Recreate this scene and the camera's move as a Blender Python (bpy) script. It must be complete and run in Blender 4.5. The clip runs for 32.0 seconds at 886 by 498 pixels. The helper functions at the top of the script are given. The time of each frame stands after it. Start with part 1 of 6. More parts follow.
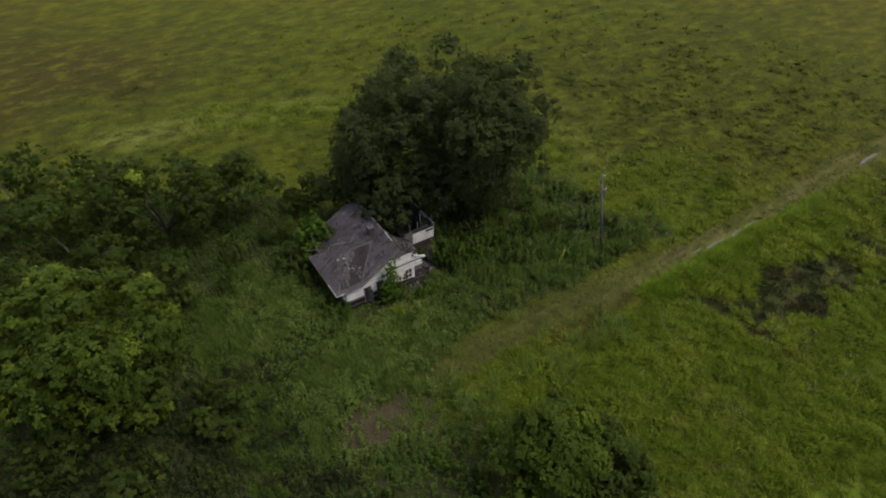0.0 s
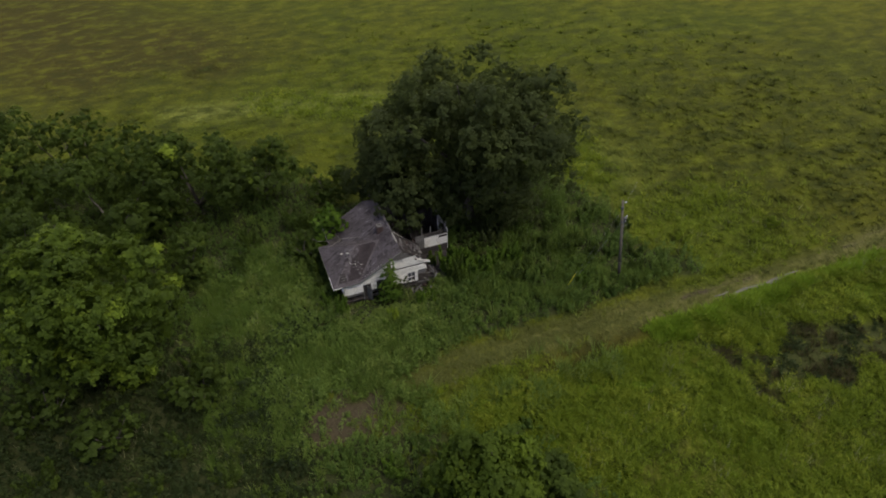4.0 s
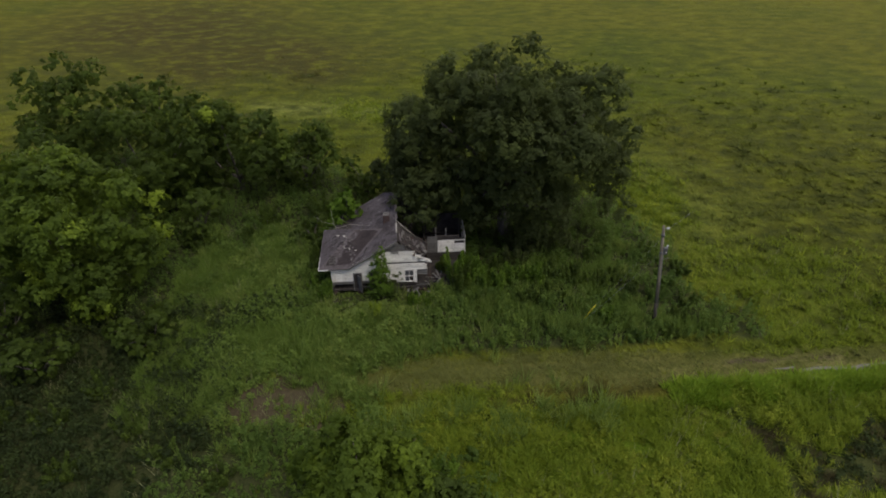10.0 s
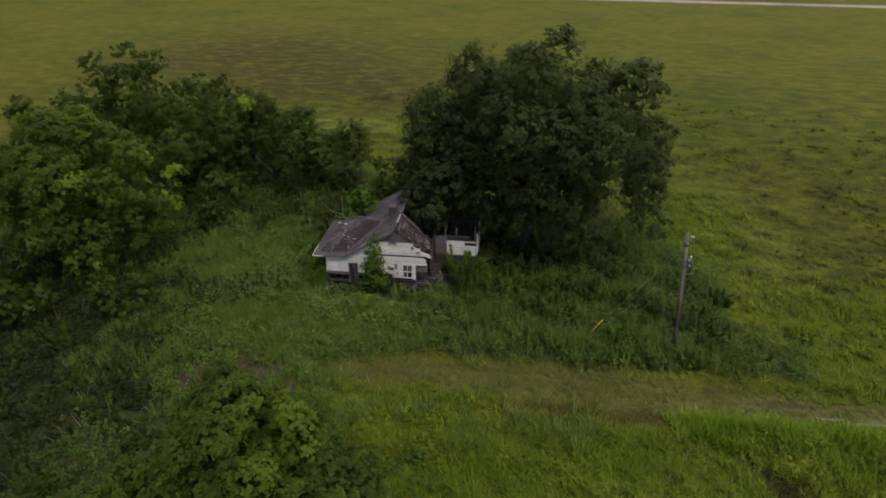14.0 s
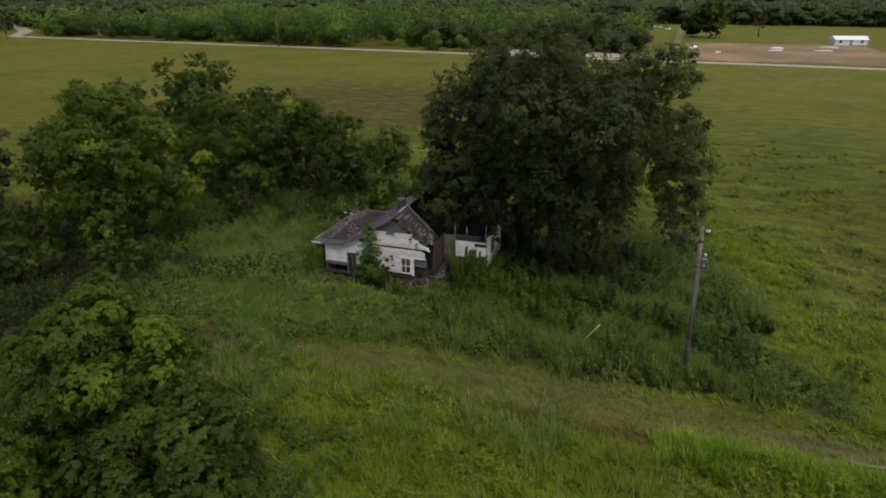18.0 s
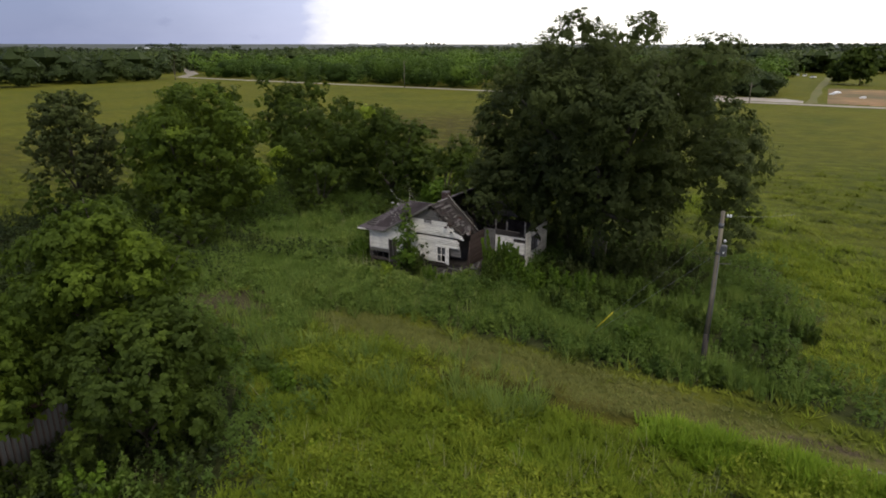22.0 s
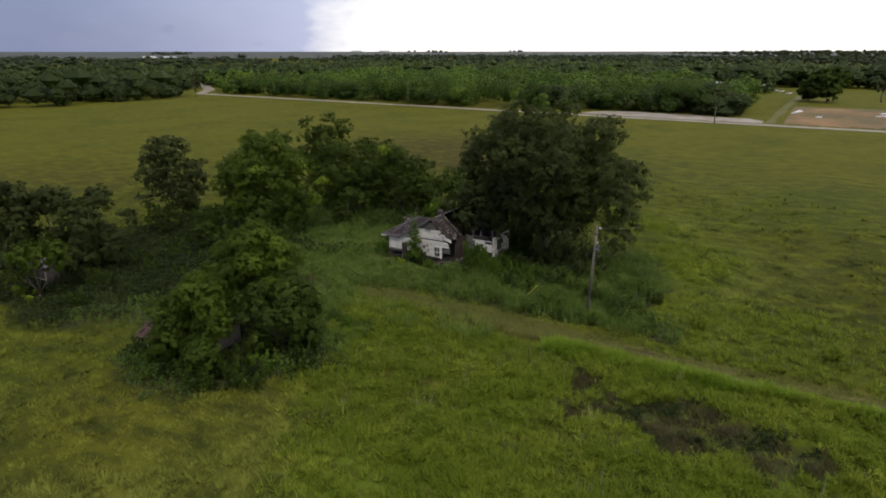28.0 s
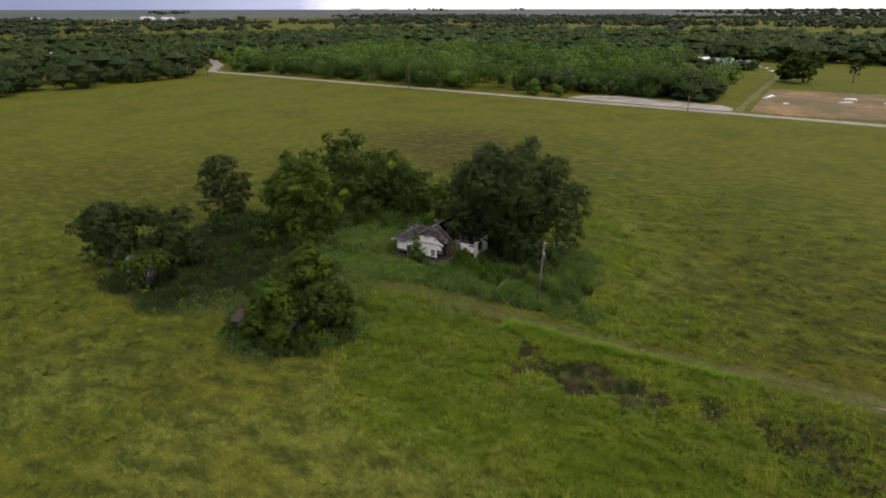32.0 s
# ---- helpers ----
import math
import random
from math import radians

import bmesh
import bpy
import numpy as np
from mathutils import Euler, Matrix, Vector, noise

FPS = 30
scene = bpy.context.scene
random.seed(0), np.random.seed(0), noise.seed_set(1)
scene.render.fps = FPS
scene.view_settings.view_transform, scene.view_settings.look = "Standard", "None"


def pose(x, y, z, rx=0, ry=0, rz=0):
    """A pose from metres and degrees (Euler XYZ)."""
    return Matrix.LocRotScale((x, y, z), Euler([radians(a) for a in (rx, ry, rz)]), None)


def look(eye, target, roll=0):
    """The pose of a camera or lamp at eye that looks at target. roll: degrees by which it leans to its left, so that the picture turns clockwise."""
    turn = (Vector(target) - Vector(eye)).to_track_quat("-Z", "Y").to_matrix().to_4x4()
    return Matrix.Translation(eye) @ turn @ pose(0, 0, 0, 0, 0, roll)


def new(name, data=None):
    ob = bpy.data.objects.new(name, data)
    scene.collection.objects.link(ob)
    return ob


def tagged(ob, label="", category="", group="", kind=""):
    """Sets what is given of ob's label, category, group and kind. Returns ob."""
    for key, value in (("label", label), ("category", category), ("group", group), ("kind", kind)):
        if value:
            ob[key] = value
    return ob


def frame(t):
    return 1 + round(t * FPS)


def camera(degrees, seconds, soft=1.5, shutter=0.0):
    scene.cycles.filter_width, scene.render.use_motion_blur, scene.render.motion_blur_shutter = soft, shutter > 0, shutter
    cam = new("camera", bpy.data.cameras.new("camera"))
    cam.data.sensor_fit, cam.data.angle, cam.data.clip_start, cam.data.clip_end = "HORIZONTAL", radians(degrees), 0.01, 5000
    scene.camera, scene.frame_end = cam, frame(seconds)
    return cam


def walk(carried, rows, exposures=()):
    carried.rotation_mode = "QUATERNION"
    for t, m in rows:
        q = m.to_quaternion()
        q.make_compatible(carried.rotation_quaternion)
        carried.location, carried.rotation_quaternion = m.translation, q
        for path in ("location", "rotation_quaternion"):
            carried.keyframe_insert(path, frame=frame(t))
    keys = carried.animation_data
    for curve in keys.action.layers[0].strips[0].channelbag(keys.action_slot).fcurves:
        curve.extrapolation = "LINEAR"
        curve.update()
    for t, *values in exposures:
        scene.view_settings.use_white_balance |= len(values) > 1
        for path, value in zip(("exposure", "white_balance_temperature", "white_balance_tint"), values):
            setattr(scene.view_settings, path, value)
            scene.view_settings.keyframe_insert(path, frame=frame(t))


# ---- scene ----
import functools

cam = camera(68.9, 32.0, soft=1.8)
ROWS = [  # seconds, x, y, z, yaw, pitch, roll
    (0.0, -16.222, -43.332, 48.3, -32.408, -41.31, -0.026),
    (0.5, -15.159, -43.835, 48.357, -31.006, -41.351, -0.024),
    (1.0, -14.095, -44.316, 48.397, -29.61, -41.343, -0.018),
    (1.5, -12.987, -44.776, 48.453, -28.202, -41.357, -0.014),
    (2.0, -11.897, -45.222, 48.516, -26.788, -41.402, -0.004),
    (2.5, -10.793, -45.614, 48.563, -25.387, -41.407, -0.004),
    (3.0, -9.683, -45.997, 48.608, -23.963, -41.424, 0.019),
    (3.5, -8.574, -46.362, 48.622, -22.551, -41.421, 0.031),
    (5.5, -3.959, -47.648, 46.481, -16.798, -40.152, 0.072),
    (6.0, -2.829, -47.886, 45.468, -15.413, -39.48, 0.049),
    (6.5, -1.669, -48.043, 44.513, -14.015, -38.858, 0.054),
    (7.0, -0.509, -48.191, 43.58, -12.631, -38.266, 0.047),
    (7.5, 0.652, -48.278, 42.676, -11.248, -37.684, 0.063),
    (8.0, 1.791, -48.404, 41.7, -9.892, -36.992, 0.029),
    (8.5, 2.951, -48.472, 40.766, -8.525, -36.361, 0.022),
    (9.0, 4.122, -48.538, 39.772, -7.118, -35.672, 0.039),
    (9.5, 5.282, -48.553, 38.749, -5.752, -34.953, 0.024),
    (10.0, 6.453, -48.557, 37.699, -4.385, -34.184, 0.009),
    (10.5, 7.64, -48.523, 36.661, -2.963, -33.436, 0.003),
    (11.0, 8.831, -48.47, 35.652, -1.54, -32.668, -0.003),
    (11.5, 9.996, -48.371, 34.702, -0.15, -31.95, -0.02),
    (12.0, 11.157, -48.236, 33.729, 1.242, -31.233, -0.024),
    (12.5, 12.314, -48.09, 32.742, 2.654, -30.475, -0.034),
    (13.0, 13.454, -47.943, 31.776, 4.044, -29.719, -0.051),
    (13.5, 14.605, -47.792, 30.835, 5.442, -28.962, -0.076),
    (14.0, 15.731, -47.576, 29.932, 6.811, -28.227, -0.09),
    (14.5, 16.846, -47.32, 28.97, 8.19, -27.461, -0.102),
    (16.5, 21.405, -45.917, 25.156, 13.872, -24.277, -0.039),
    (17.0, 22.547, -45.538, 24.24, 15.299, -23.42, -0.036),
    (17.5, 23.668, -45.1, 23.305, 16.724, -22.574, -0.048),
    (18.0, 24.748, -44.63, 22.408, 18.136, -21.759, -0.055),
    (18.5, 25.839, -44.122, 21.559, 19.589, -21.0, -0.054),
    (19.0, 26.913, -43.562, 20.718, 21.051, -20.301, -0.045),
    (19.5, 27.973, -43.012, 19.869, 22.489, -19.603, -0.045),
    (20.0, 29.038, -42.396, 19.023, 23.968, -18.902, -0.019),
    (20.5, 30.093, -41.803, 18.256, 25.432, -18.271, -0.01),
    (21.0, 30.784, -41.397, 17.958, 26.522, -18.03, -0.027),
    (22.0, 32.144, -43.666, 18.135, 29.798, -17.471, -0.031),
    (22.5, 32.734, -44.595, 18.144, 29.833, -17.17, -0.07),
    (23.0, 33.418, -45.712, 18.125, 29.882, -16.746, -0.036),
    (23.5, 34.224, -47.059, 18.206, 29.897, -16.397, -0.04),
    (24.0, 35.152, -48.606, 18.387, 29.894, -16.13, 0.02),
    (24.5, 36.225, -50.333, 18.738, 29.93, -15.959, 0.011),
    (25.0, 37.382, -52.25, 19.211, 29.956, -15.839, -0.011),
    (25.5, 38.709, -54.499, 19.963, 29.931, -15.844, -0.016),
    (27.5, 44.479, -63.737, 24.172, 29.974, -16.531, 0.01),
    (28.0, 46.033, -66.149, 25.661, 29.982, -16.974, 0.033),
    (28.5, 47.595, -68.621, 27.28, 29.977, -17.427, 0.043),
    (29.0, 49.19, -71.125, 29.021, 29.973, -17.921, 0.054),
    (29.5, 50.792, -73.649, 30.842, 29.96, -18.435, 0.061),
    (30.0, 52.403, -76.166, 32.698, 29.958, -18.909, 0.092),
    (30.5, 54.037, -78.71, 34.589, 29.975, -19.37, 0.098),
    (31.0, 55.673, -81.284, 36.476, 30.001, -19.789, 0.086),
    (31.5, 57.314, -83.847, 38.359, 30.039, -20.168, 0.098),
    (32.0, 58.966, -86.446, 40.23, 30.034, -20.502, 0.088),
]
walk(cam, [(t, pose(x, y, z, 90 + pitch, roll, yaw)) for t, x, y, z, yaw, pitch, roll in ROWS], exposures=[(0.0, 0.3), (8.0, 0.29), (18.0, 0.33), (24.0, 0.39), (26.0, 0.30), (28.0, 0.17), (29.0, 0.26), (30.5, 0.38), (32.0, 0.4)])

# ---- light ----
SUN_AZ, SUN_EL = radians(152), radians(60)   # veiled by cloud
world = bpy.data.worlds.new("overcast_sky")
scene.world = world
world.use_nodes = True
wn, wl = world.node_tree.nodes, world.node_tree.links
wn.clear()


def wnode(kind, **kw):
    n = wn.new(kind)
    for k, v in kw.items():
        n.inputs[k].default_value = v
    return n


w_out = wn.new("ShaderNodeOutputWorld")
w_bg = wnode("ShaderNodeBackground", Strength=1.02)
w_sky = wn.new("ShaderNodeTexSky")
w_sky.sky_type, w_sky.sun_disc, w_sky.sun_elevation, w_sky.sun_rotation = "NISHITA", False, SUN_EL, SUN_AZ
w_dim = wn.new("ShaderNodeVectorMath")
w_dim.operation, w_dim.inputs[3].default_value = "SCALE", 0.09
w_tc = wn.new("ShaderNodeTexCoord")
w_map = wn.new("ShaderNodeMapping")
w_map.inputs["Scale"].default_value = (1.0, 1.0, 2.4)
w_cloud = wnode("ShaderNodeTexNoise", Scale=3.0, Detail=9.0, Roughness=0.58)
w_fine = wnode("ShaderNodeTexNoise", Scale=7.0, Detail=6.0, Roughness=0.6)
w_side = wn.new("ShaderNodeVectorMath")
w_side.operation, w_side.inputs[1].default_value = "DOT_PRODUCT", (-0.782, -0.624, 0.25)
w_warp = wnode("ShaderNodeMath")
w_warp.operation, w_warp.inputs[1].default_value = "MULTIPLY_ADD", 0.36
w_ramp = wn.new("ShaderNodeValToRGB")
w_ramp.color_ramp.elements[0].position, w_ramp.color_ramp.elements[0].color = 0.12, (1.22, 1.17, 1.10, 1)
w_ramp.color_ramp.elements[1].position, w_ramp.color_ramp.elements[1].color = 0.60, (0.205, 0.24, 0.40, 1)
mid = w_ramp.color_ramp.elements.new(0.22)
mid.color = (0.47, 0.50, 0.70, 1)
w_spot = wn.new("ShaderNodeValToRGB")
w_spot.color_ramp.elements[0].position, w_spot.color_ramp.elements[0].color = 0.56, (1, 1, 1, 1)
w_spot.color_ramp.elements[1].position, w_spot.color_ramp.elements[1].color = 0.70, (0.72, 0.73, 0.80, 1)
w_mul = wn.new("ShaderNodeMix")
w_mul.data_type, w_mul.blend_type = "RGBA", "MULTIPLY"
w_mul.inputs[0].default_value = 1.0
w_mix = wn.new("ShaderNodeMix")
w_mix.data_type = "RGBA"
w_mix.inputs[0].default_value = 0.88
wl.new(w_tc.outputs["Generated"], w_map.inputs["Vector"])
wl.new(w_map.outputs[0], w_cloud.inputs["Vector"])
wl.new(w_map.outputs[0], w_fine.inputs["Vector"])
wl.new(w_tc.outputs["Generated"], w_side.inputs[0])
wl.new(w_cloud.outputs["Fac"], w_warp.inputs[0])
wl.new(w_side.outputs["Value"], w_warp.inputs[2])
wl.new(w_warp.outputs[0], w_ramp.inputs[0])
wl.new(w_fine.outputs["Fac"], w_spot.inputs[0])
wl.new(w_ramp.outputs[0], w_mul.inputs[6])
wl.new(w_spot.outputs[0], w_mul.inputs[7])
wl.new(w_sky.outputs[0], w_dim.inputs[0])
wl.new(w_dim.outputs[0], w_mix.inputs[6])
wl.new(w_mul.outputs[2], w_mix.inputs[7])
wl.new(w_mix.outputs[2], w_bg.inputs["Color"])
wl.new(w_bg.outputs[0], w_out.inputs[0])

sun_data = bpy.data.lights.new("sun", "SUN")
sun_data.energy, sun_data.angle, sun_data.color = 1.3, radians(14), (1.0, 0.93, 0.80)
sun = new("sun", sun_data)
sun.matrix_world = look((0, 0, 60), (-60 * math.sin(SUN_AZ) / math.tan(SUN_EL), -60 * math.cos(SUN_AZ) / math.tan(SUN_EL), 0))


# ---- materials ----
def material(name, rough=0.8, metal=0.0, spec=0.3):
    m = bpy.data.materials.new(name)
    m.use_nodes = True
    b = m.node_tree.nodes["Principled BSDF"]
    b.inputs["Roughness"].default_value, b.inputs["Metallic"].default_value = rough, metal
    b.inputs["Specular IOR Level"].default_value = spec
    return m, m.node_tree.nodes, m.node_tree.links, b


def noise_node(n, l, vec, scale, detail=5.0, rough=0.55):
    t = n.new("ShaderNodeTexNoise")
    t.inputs["Scale"].default_value, t.inputs["Detail"].default_value, t.inputs["Roughness"].default_value = scale, detail, rough
    if vec:
        l.new(vec, t.inputs["Vector"])
    return t.outputs["Fac"]


def mix_node(n, l, fac, a, b, blend="MIX"):
    m = n.new("ShaderNodeMix")
    m.data_type, m.blend_type = "RGBA", blend
    for slot, v in ((0, fac), (6, a), (7, b)):
        if isinstance(v, (int, float)):
            m.inputs[slot].default_value = v
        elif isinstance(v, tuple):
            m.inputs[slot].default_value = (*v, 1)
        else:
            l.new(v, m.inputs[slot])
    return m.outputs[2]


def math_node(n, l, op, a, b=0.0):
    m = n.new("ShaderNodeMath")
    m.operation = op
    for slot, v in ((0, a), (1, b)):
        if isinstance(v, (int, float)):
            m.inputs[slot].default_value = v
        else:
            l.new(v, m.inputs[slot])
    return m.outputs[0]


def bump_to(n, l, b, height, strength=0.4, dist=0.05):
    u = n.new("ShaderNodeBump")
    u.inputs["Strength"].default_value, u.inputs["Distance"].default_value = strength, dist
    l.new(height, u.inputs["Height"])
    l.new(u.outputs[0], b.inputs["Normal"])


def surface(name, dark, light, scale, fine, rough=0.85, metal=0.0, stretch=(1, 1, 1), bump=0.4, dist=0.02, stain=None, amount=0.5, vary=0.0):
    """A weathered surface: grain at two scales, a stain of its own colour, a shift from piece to piece."""
    m, n, l, b = material(name, rough, metal)
    tc, mp = n.new("ShaderNodeTexCoord"), n.new("ShaderNodeMapping")
    mp.inputs["Scale"].default_value = stretch
    l.new(tc.outputs["Object"], mp.inputs["Vector"])
    big, small = noise_node(n, l, mp.outputs[0], scale), noise_node(n, l, mp.outputs[0], fine, 6, 0.65)
    col = mix_node(n, l, ramp_of(n, l, math_node(n, l, "ADD", math_node(n, l, "MULTIPLY", big, 0.55), math_node(n, l, "MULTIPLY", small, 0.45)), 0.38, 0.62), dark, light)
    if stain:
        patch = noise_node(n, l, tc.outputs["Object"], scale * 0.7, 7, 0.7)
        col = mix_node(n, l, ramp_of(n, l, patch, 0.62 - amount * 0.3, 0.72 - amount * 0.2), col, stain)
    if vary:
        info = n.new("ShaderNodeObjectInfo")
        hsv = n.new("ShaderNodeHueSaturation")
        l.new(math_node(n, l, "MULTIPLY_ADD", info.outputs["Random"], vary), hsv.inputs["Value"])
        hsv.inputs["Value"].links[0].from_node.inputs[2].default_value = 1 - vary / 2
        l.new(col, hsv.inputs["Color"])
        col = hsv.outputs[0]
    l.new(col, b.inputs["Base Color"])
    bump_to(n, l, b, small, bump, dist)
    return m


def ramp_of(n, l, value, lo, hi):
    r = n.new("ShaderNodeMapRange")
    r.inputs[1].default_value, r.inputs[2].default_value = lo, hi
    l.new(value, r.inputs[0])
    return r.outputs[0]


def foliage(name, dark, light, young, glow=0.35, patch=0.25, rough=0.6, leaf_share=0.35):
    """Leaves: a shift from twig to twig, leaf to leaf and bough to bough, and light that comes through them."""
    m, n, l, b = material(name, rough, 0.0, 0.12)
    geo, tc, twig = n.new("ShaderNodeNewGeometry"), n.new("ShaderNodeTexCoord"), n.new("ShaderNodeAttribute")
    twig.attribute_name = "tone"
    bough = noise_node(n, l, tc.outputs["Object"], patch, 3)
    tone = math_node(n, l, "ADD", math_node(n, l, "MULTIPLY", twig.outputs["Fac"], 1 - leaf_share), math_node(n, l, "MULTIPLY", geo.outputs["Random Per Island"], leaf_share))
    col = mix_node(n, l, tone, dark, light)
    fac = math_node(n, l, "MULTIPLY", ramp_of(n, l, bough, 0.47, 0.66), ramp_of(n, l, tone, 0.35, 0.85))
    col = mix_node(n, l, fac, col, young)
    l.new(col, b.inputs["Base Color"])
    t = n.new("ShaderNodeBsdfTranslucent")
    l.new(mix_node(n, l, 0.5, col, young), t.inputs["Color"])
    mx = n.new("ShaderNodeMixShader")
    mx.inputs[0].default_value = glow
    l.new(b.outputs[0], mx.inputs[1])
    l.new(t.outputs[0], mx.inputs[2])
    l.new(mx.outputs[0], n["Material Output"].inputs[0])
    return m


def layer_node(n, name):
    a = n.new("ShaderNodeAttribute")
    a.attribute_name = name
    return a.outputs["Fac"]


def pasture_colour(n, l):
    """The pasture's colour over the plan, for ground and grass alike, with tuft relief shaded in: (colour, tuft noise,
    fine noise).
    """
    pos = n.new("ShaderNodeNewGeometry").outputs["Position"]
    mp = n.new("ShaderNodeMapping")
    mp.inputs["Scale"].default_value, mp.inputs["Rotation"].default_value = (0.6, 1.0, 1.0), (0, 0, radians(12))
    l.new(pos, mp.inputs["Vector"])
    huge, large = noise_node(n, l, pos, 0.011, 4), noise_node(n, l, pos, 0.05, 6, 0.62)
    tuft, fine = noise_node(n, l, mp.outputs[0], 0.42, 9, 0.68), noise_node(n, l, pos, 5.0, 4, 0.6)
    col = mix_node(n, l, ramp_of(n, l, large, 0.36, 0.66), (0.064, 0.086, 0.008), (0.096, 0.112, 0.010))
    col = mix_node(n, l, math_node(n, l, "MULTIPLY", ramp_of(n, l, huge, 0.48, 0.66), 0.45), col, (0.106, 0.101, 0.014))
    col = mix_node(n, l, math_node(n, l, "MULTIPLY", layer_node(n, "dry"), ramp_of(n, l, large, 0.25, 0.60)), col, (0.124, 0.124, 0.012))
    col = mix_node(n, l, math_node(n, l, "MULTIPLY", layer_node(n, "brown"), ramp_of(n, l, tuft, 0.76, 0.42)), col, (0.058, 0.045, 0.012))
    col = mix_node(n, l, math_node(n, l, "MULTIPLY", layer_node(n, "pale"), ramp_of(n, l, tuft, 0.36, 0.60)), col, (0.170, 0.190, 0.046))
    # tuft noise darkens hollows and lightens crests: relief shading put into the colour
    col = mix_node(n, l, math_node(n, l, "MULTIPLY", ramp_of(n, l, tuft, 0.52, 0.37), ramp_of(n, l, layer_node(n, "dry"), 1.25, -0.1)), col, (0.044, 0.055, 0.010))
    col = mix_node(n, l, math_node(n, l, "MULTIPLY", ramp_of(n, l, tuft, 0.52, 0.68), 0.6), col, (0.152, 0.170, 0.018))
    return col, tuft, fine


def grass_material():
    m, n, l, b = material("pasture_grass", 0.7, 0.0, 0.1)
    col, tuft, fine = pasture_colour(n, l)
    geo, hsv = n.new("ShaderNodeNewGeometry"), n.new("ShaderNodeHueSaturation")
    l.new(ramp_of(n, l, geo.outputs["Random Per Island"], -1.0, 1.0), hsv.inputs["Value"])
    hsv.inputs["Value"].links[0].from_node.inputs[3].default_value, hsv.inputs["Value"].links[0].from_node.inputs[4].default_value = 0.70, 1.50
    l.new(col, hsv.inputs["Color"])
    l.new(hsv.outputs[0], b.inputs["Base Color"])
    t, mx = n.new("ShaderNodeBsdfTranslucent"), n.new("ShaderNodeMixShader")
    l.new(hsv.outputs[0], t.inputs["Color"])
    mx.inputs[0].default_value = 0.15
    l.new(b.outputs[0], mx.inputs[1])
    l.new(t.outputs[0], mx.inputs[2])
    l.new(mx.outputs[0], n["Material Output"].inputs[0])
    return m


def ground_material():
    m, n, l, b = material("pasture_ground", 0.95, 0, 0.1)
    col, tuft, fine = pasture_colour(n, l)
    col = mix_node(n, l, 1.0, col, (0.91, 0.87, 0.75), "MULTIPLY")   # the ground is toned a little duller than the blades
    layer = functools.partial(layer_node, n)
    col = mix_node(n, l, math_node(n, l, "MULTIPLY", layer("lush"), ramp_of(n, l, tuft, 0.3, 0.65)), col, (0.094, 0.156, 0.010))
    col = mix_node(n, l, math_node(n, l, "MULTIPLY", layer("worn"), ramp_of(n, l, tuft, 0.30, 0.55)), col, mix_node(n, l, ramp_of(n, l, fine, 0.35, 0.65), (0.090, 0.090, 0.024), (0.165, 0.152, 0.054)))
    col = mix_node(n, l, layer("litter_and_mud_shade"), col, mix_node(n, l, ramp_of(n, l, fine, 0.35, 0.65), (0.030, 0.038, 0.012), (0.060, 0.066, 0.024)))
    earth = mix_node(n, l, ramp_of(n, l, fine, 0.3, 0.7), (0.044, 0.035, 0.019), (0.098, 0.078, 0.046))
    edge = ramp_of(n, l, math_node(n, l, "ADD", layer("soil"), math_node(n, l, "MULTIPLY", math_node(n, l, "SUBTRACT", tuft, 0.5), 1.6)), 0.35, 0.75)
    col = mix_node(n, l, edge, col, earth)
    l.new(col, b.inputs["Base Color"])
    bump_to(n, l, b, math_node(n, l, "ADD", tuft, math_node(n, l, "MULTIPLY", fine, 0.3)), 0.8, 0.40)
    return m


M_GROUND = ground_material()
M_GRASS = grass_material()
M_LUSH = foliage("lush_grass", (0.099, 0.148, 0.012), (0.184, 0.240, 0.020), (0.324, 0.36, 0.040), 0.40, 0.16)
M_FRINGE = foliage("bright_fringe_grass", (0.110, 0.190, 0.014), (0.205, 0.300, 0.024), (0.30, 0.39, 0.040), 0.35, 0.3)
# weed colour darkened to carry the shade below trees and in hollows
M_SHADE_WEED = foliage("shade_toned_undergrowth", (0.019, 0.030, 0.010), (0.046, 0.065, 0.017), (0.082, 0.106, 0.025), 0.35, 0.2)
M_TRACK = foliage("trodden_grass", (0.082, 0.094, 0.020), (0.148, 0.152, 0.038), (0.180, 0.190, 0.042), 0.2, 0.3)
M_STRAW = foliage("pale_stalks", (0.20, 0.21, 0.09), (0.36, 0.36, 0.19), (0.42, 0.40, 0.24), 0.2, 0.3)
M_WEED = foliage("weeds", (0.055, 0.096, 0.022), (0.134, 0.204, 0.040), (0.216, 0.290, 0.052), 0.5, 0.16)
M_REED = foliage("seeding_grass", (0.067, 0.118, 0.018), (0.135, 0.195, 0.034), (0.227, 0.265, 0.066), 0.25, 0.3)
M_SPRING = foliage("spring_green_leaves", (0.075, 0.140, 0.016), (0.135, 0.225, 0.024), (0.19, 0.295, 0.032), 0.35, 0.4)
M_YARD = foliage("yard_weeds", (0.095, 0.156, 0.032), (0.200, 0.280, 0.058), (0.302, 0.360, 0.090), 0.5, 0.2)
M_DEAD = foliage("dead_stalks", (0.045, 0.038, 0.018), (0.09, 0.078, 0.03), (0.07, 0.09, 0.018), 0.15, 0.3)
M_PECAN = foliage("dark_leaves", (0.062, 0.080, 0.027), (0.088, 0.112, 0.033), (0.118, 0.146, 0.037), 0.55, 0.22, 0.6, 0.22)
M_ELM = foliage("green_leaves", (0.036, 0.056, 0.011), (0.112, 0.168, 0.018), (0.250, 0.335, 0.032), 0.40, 0.30)
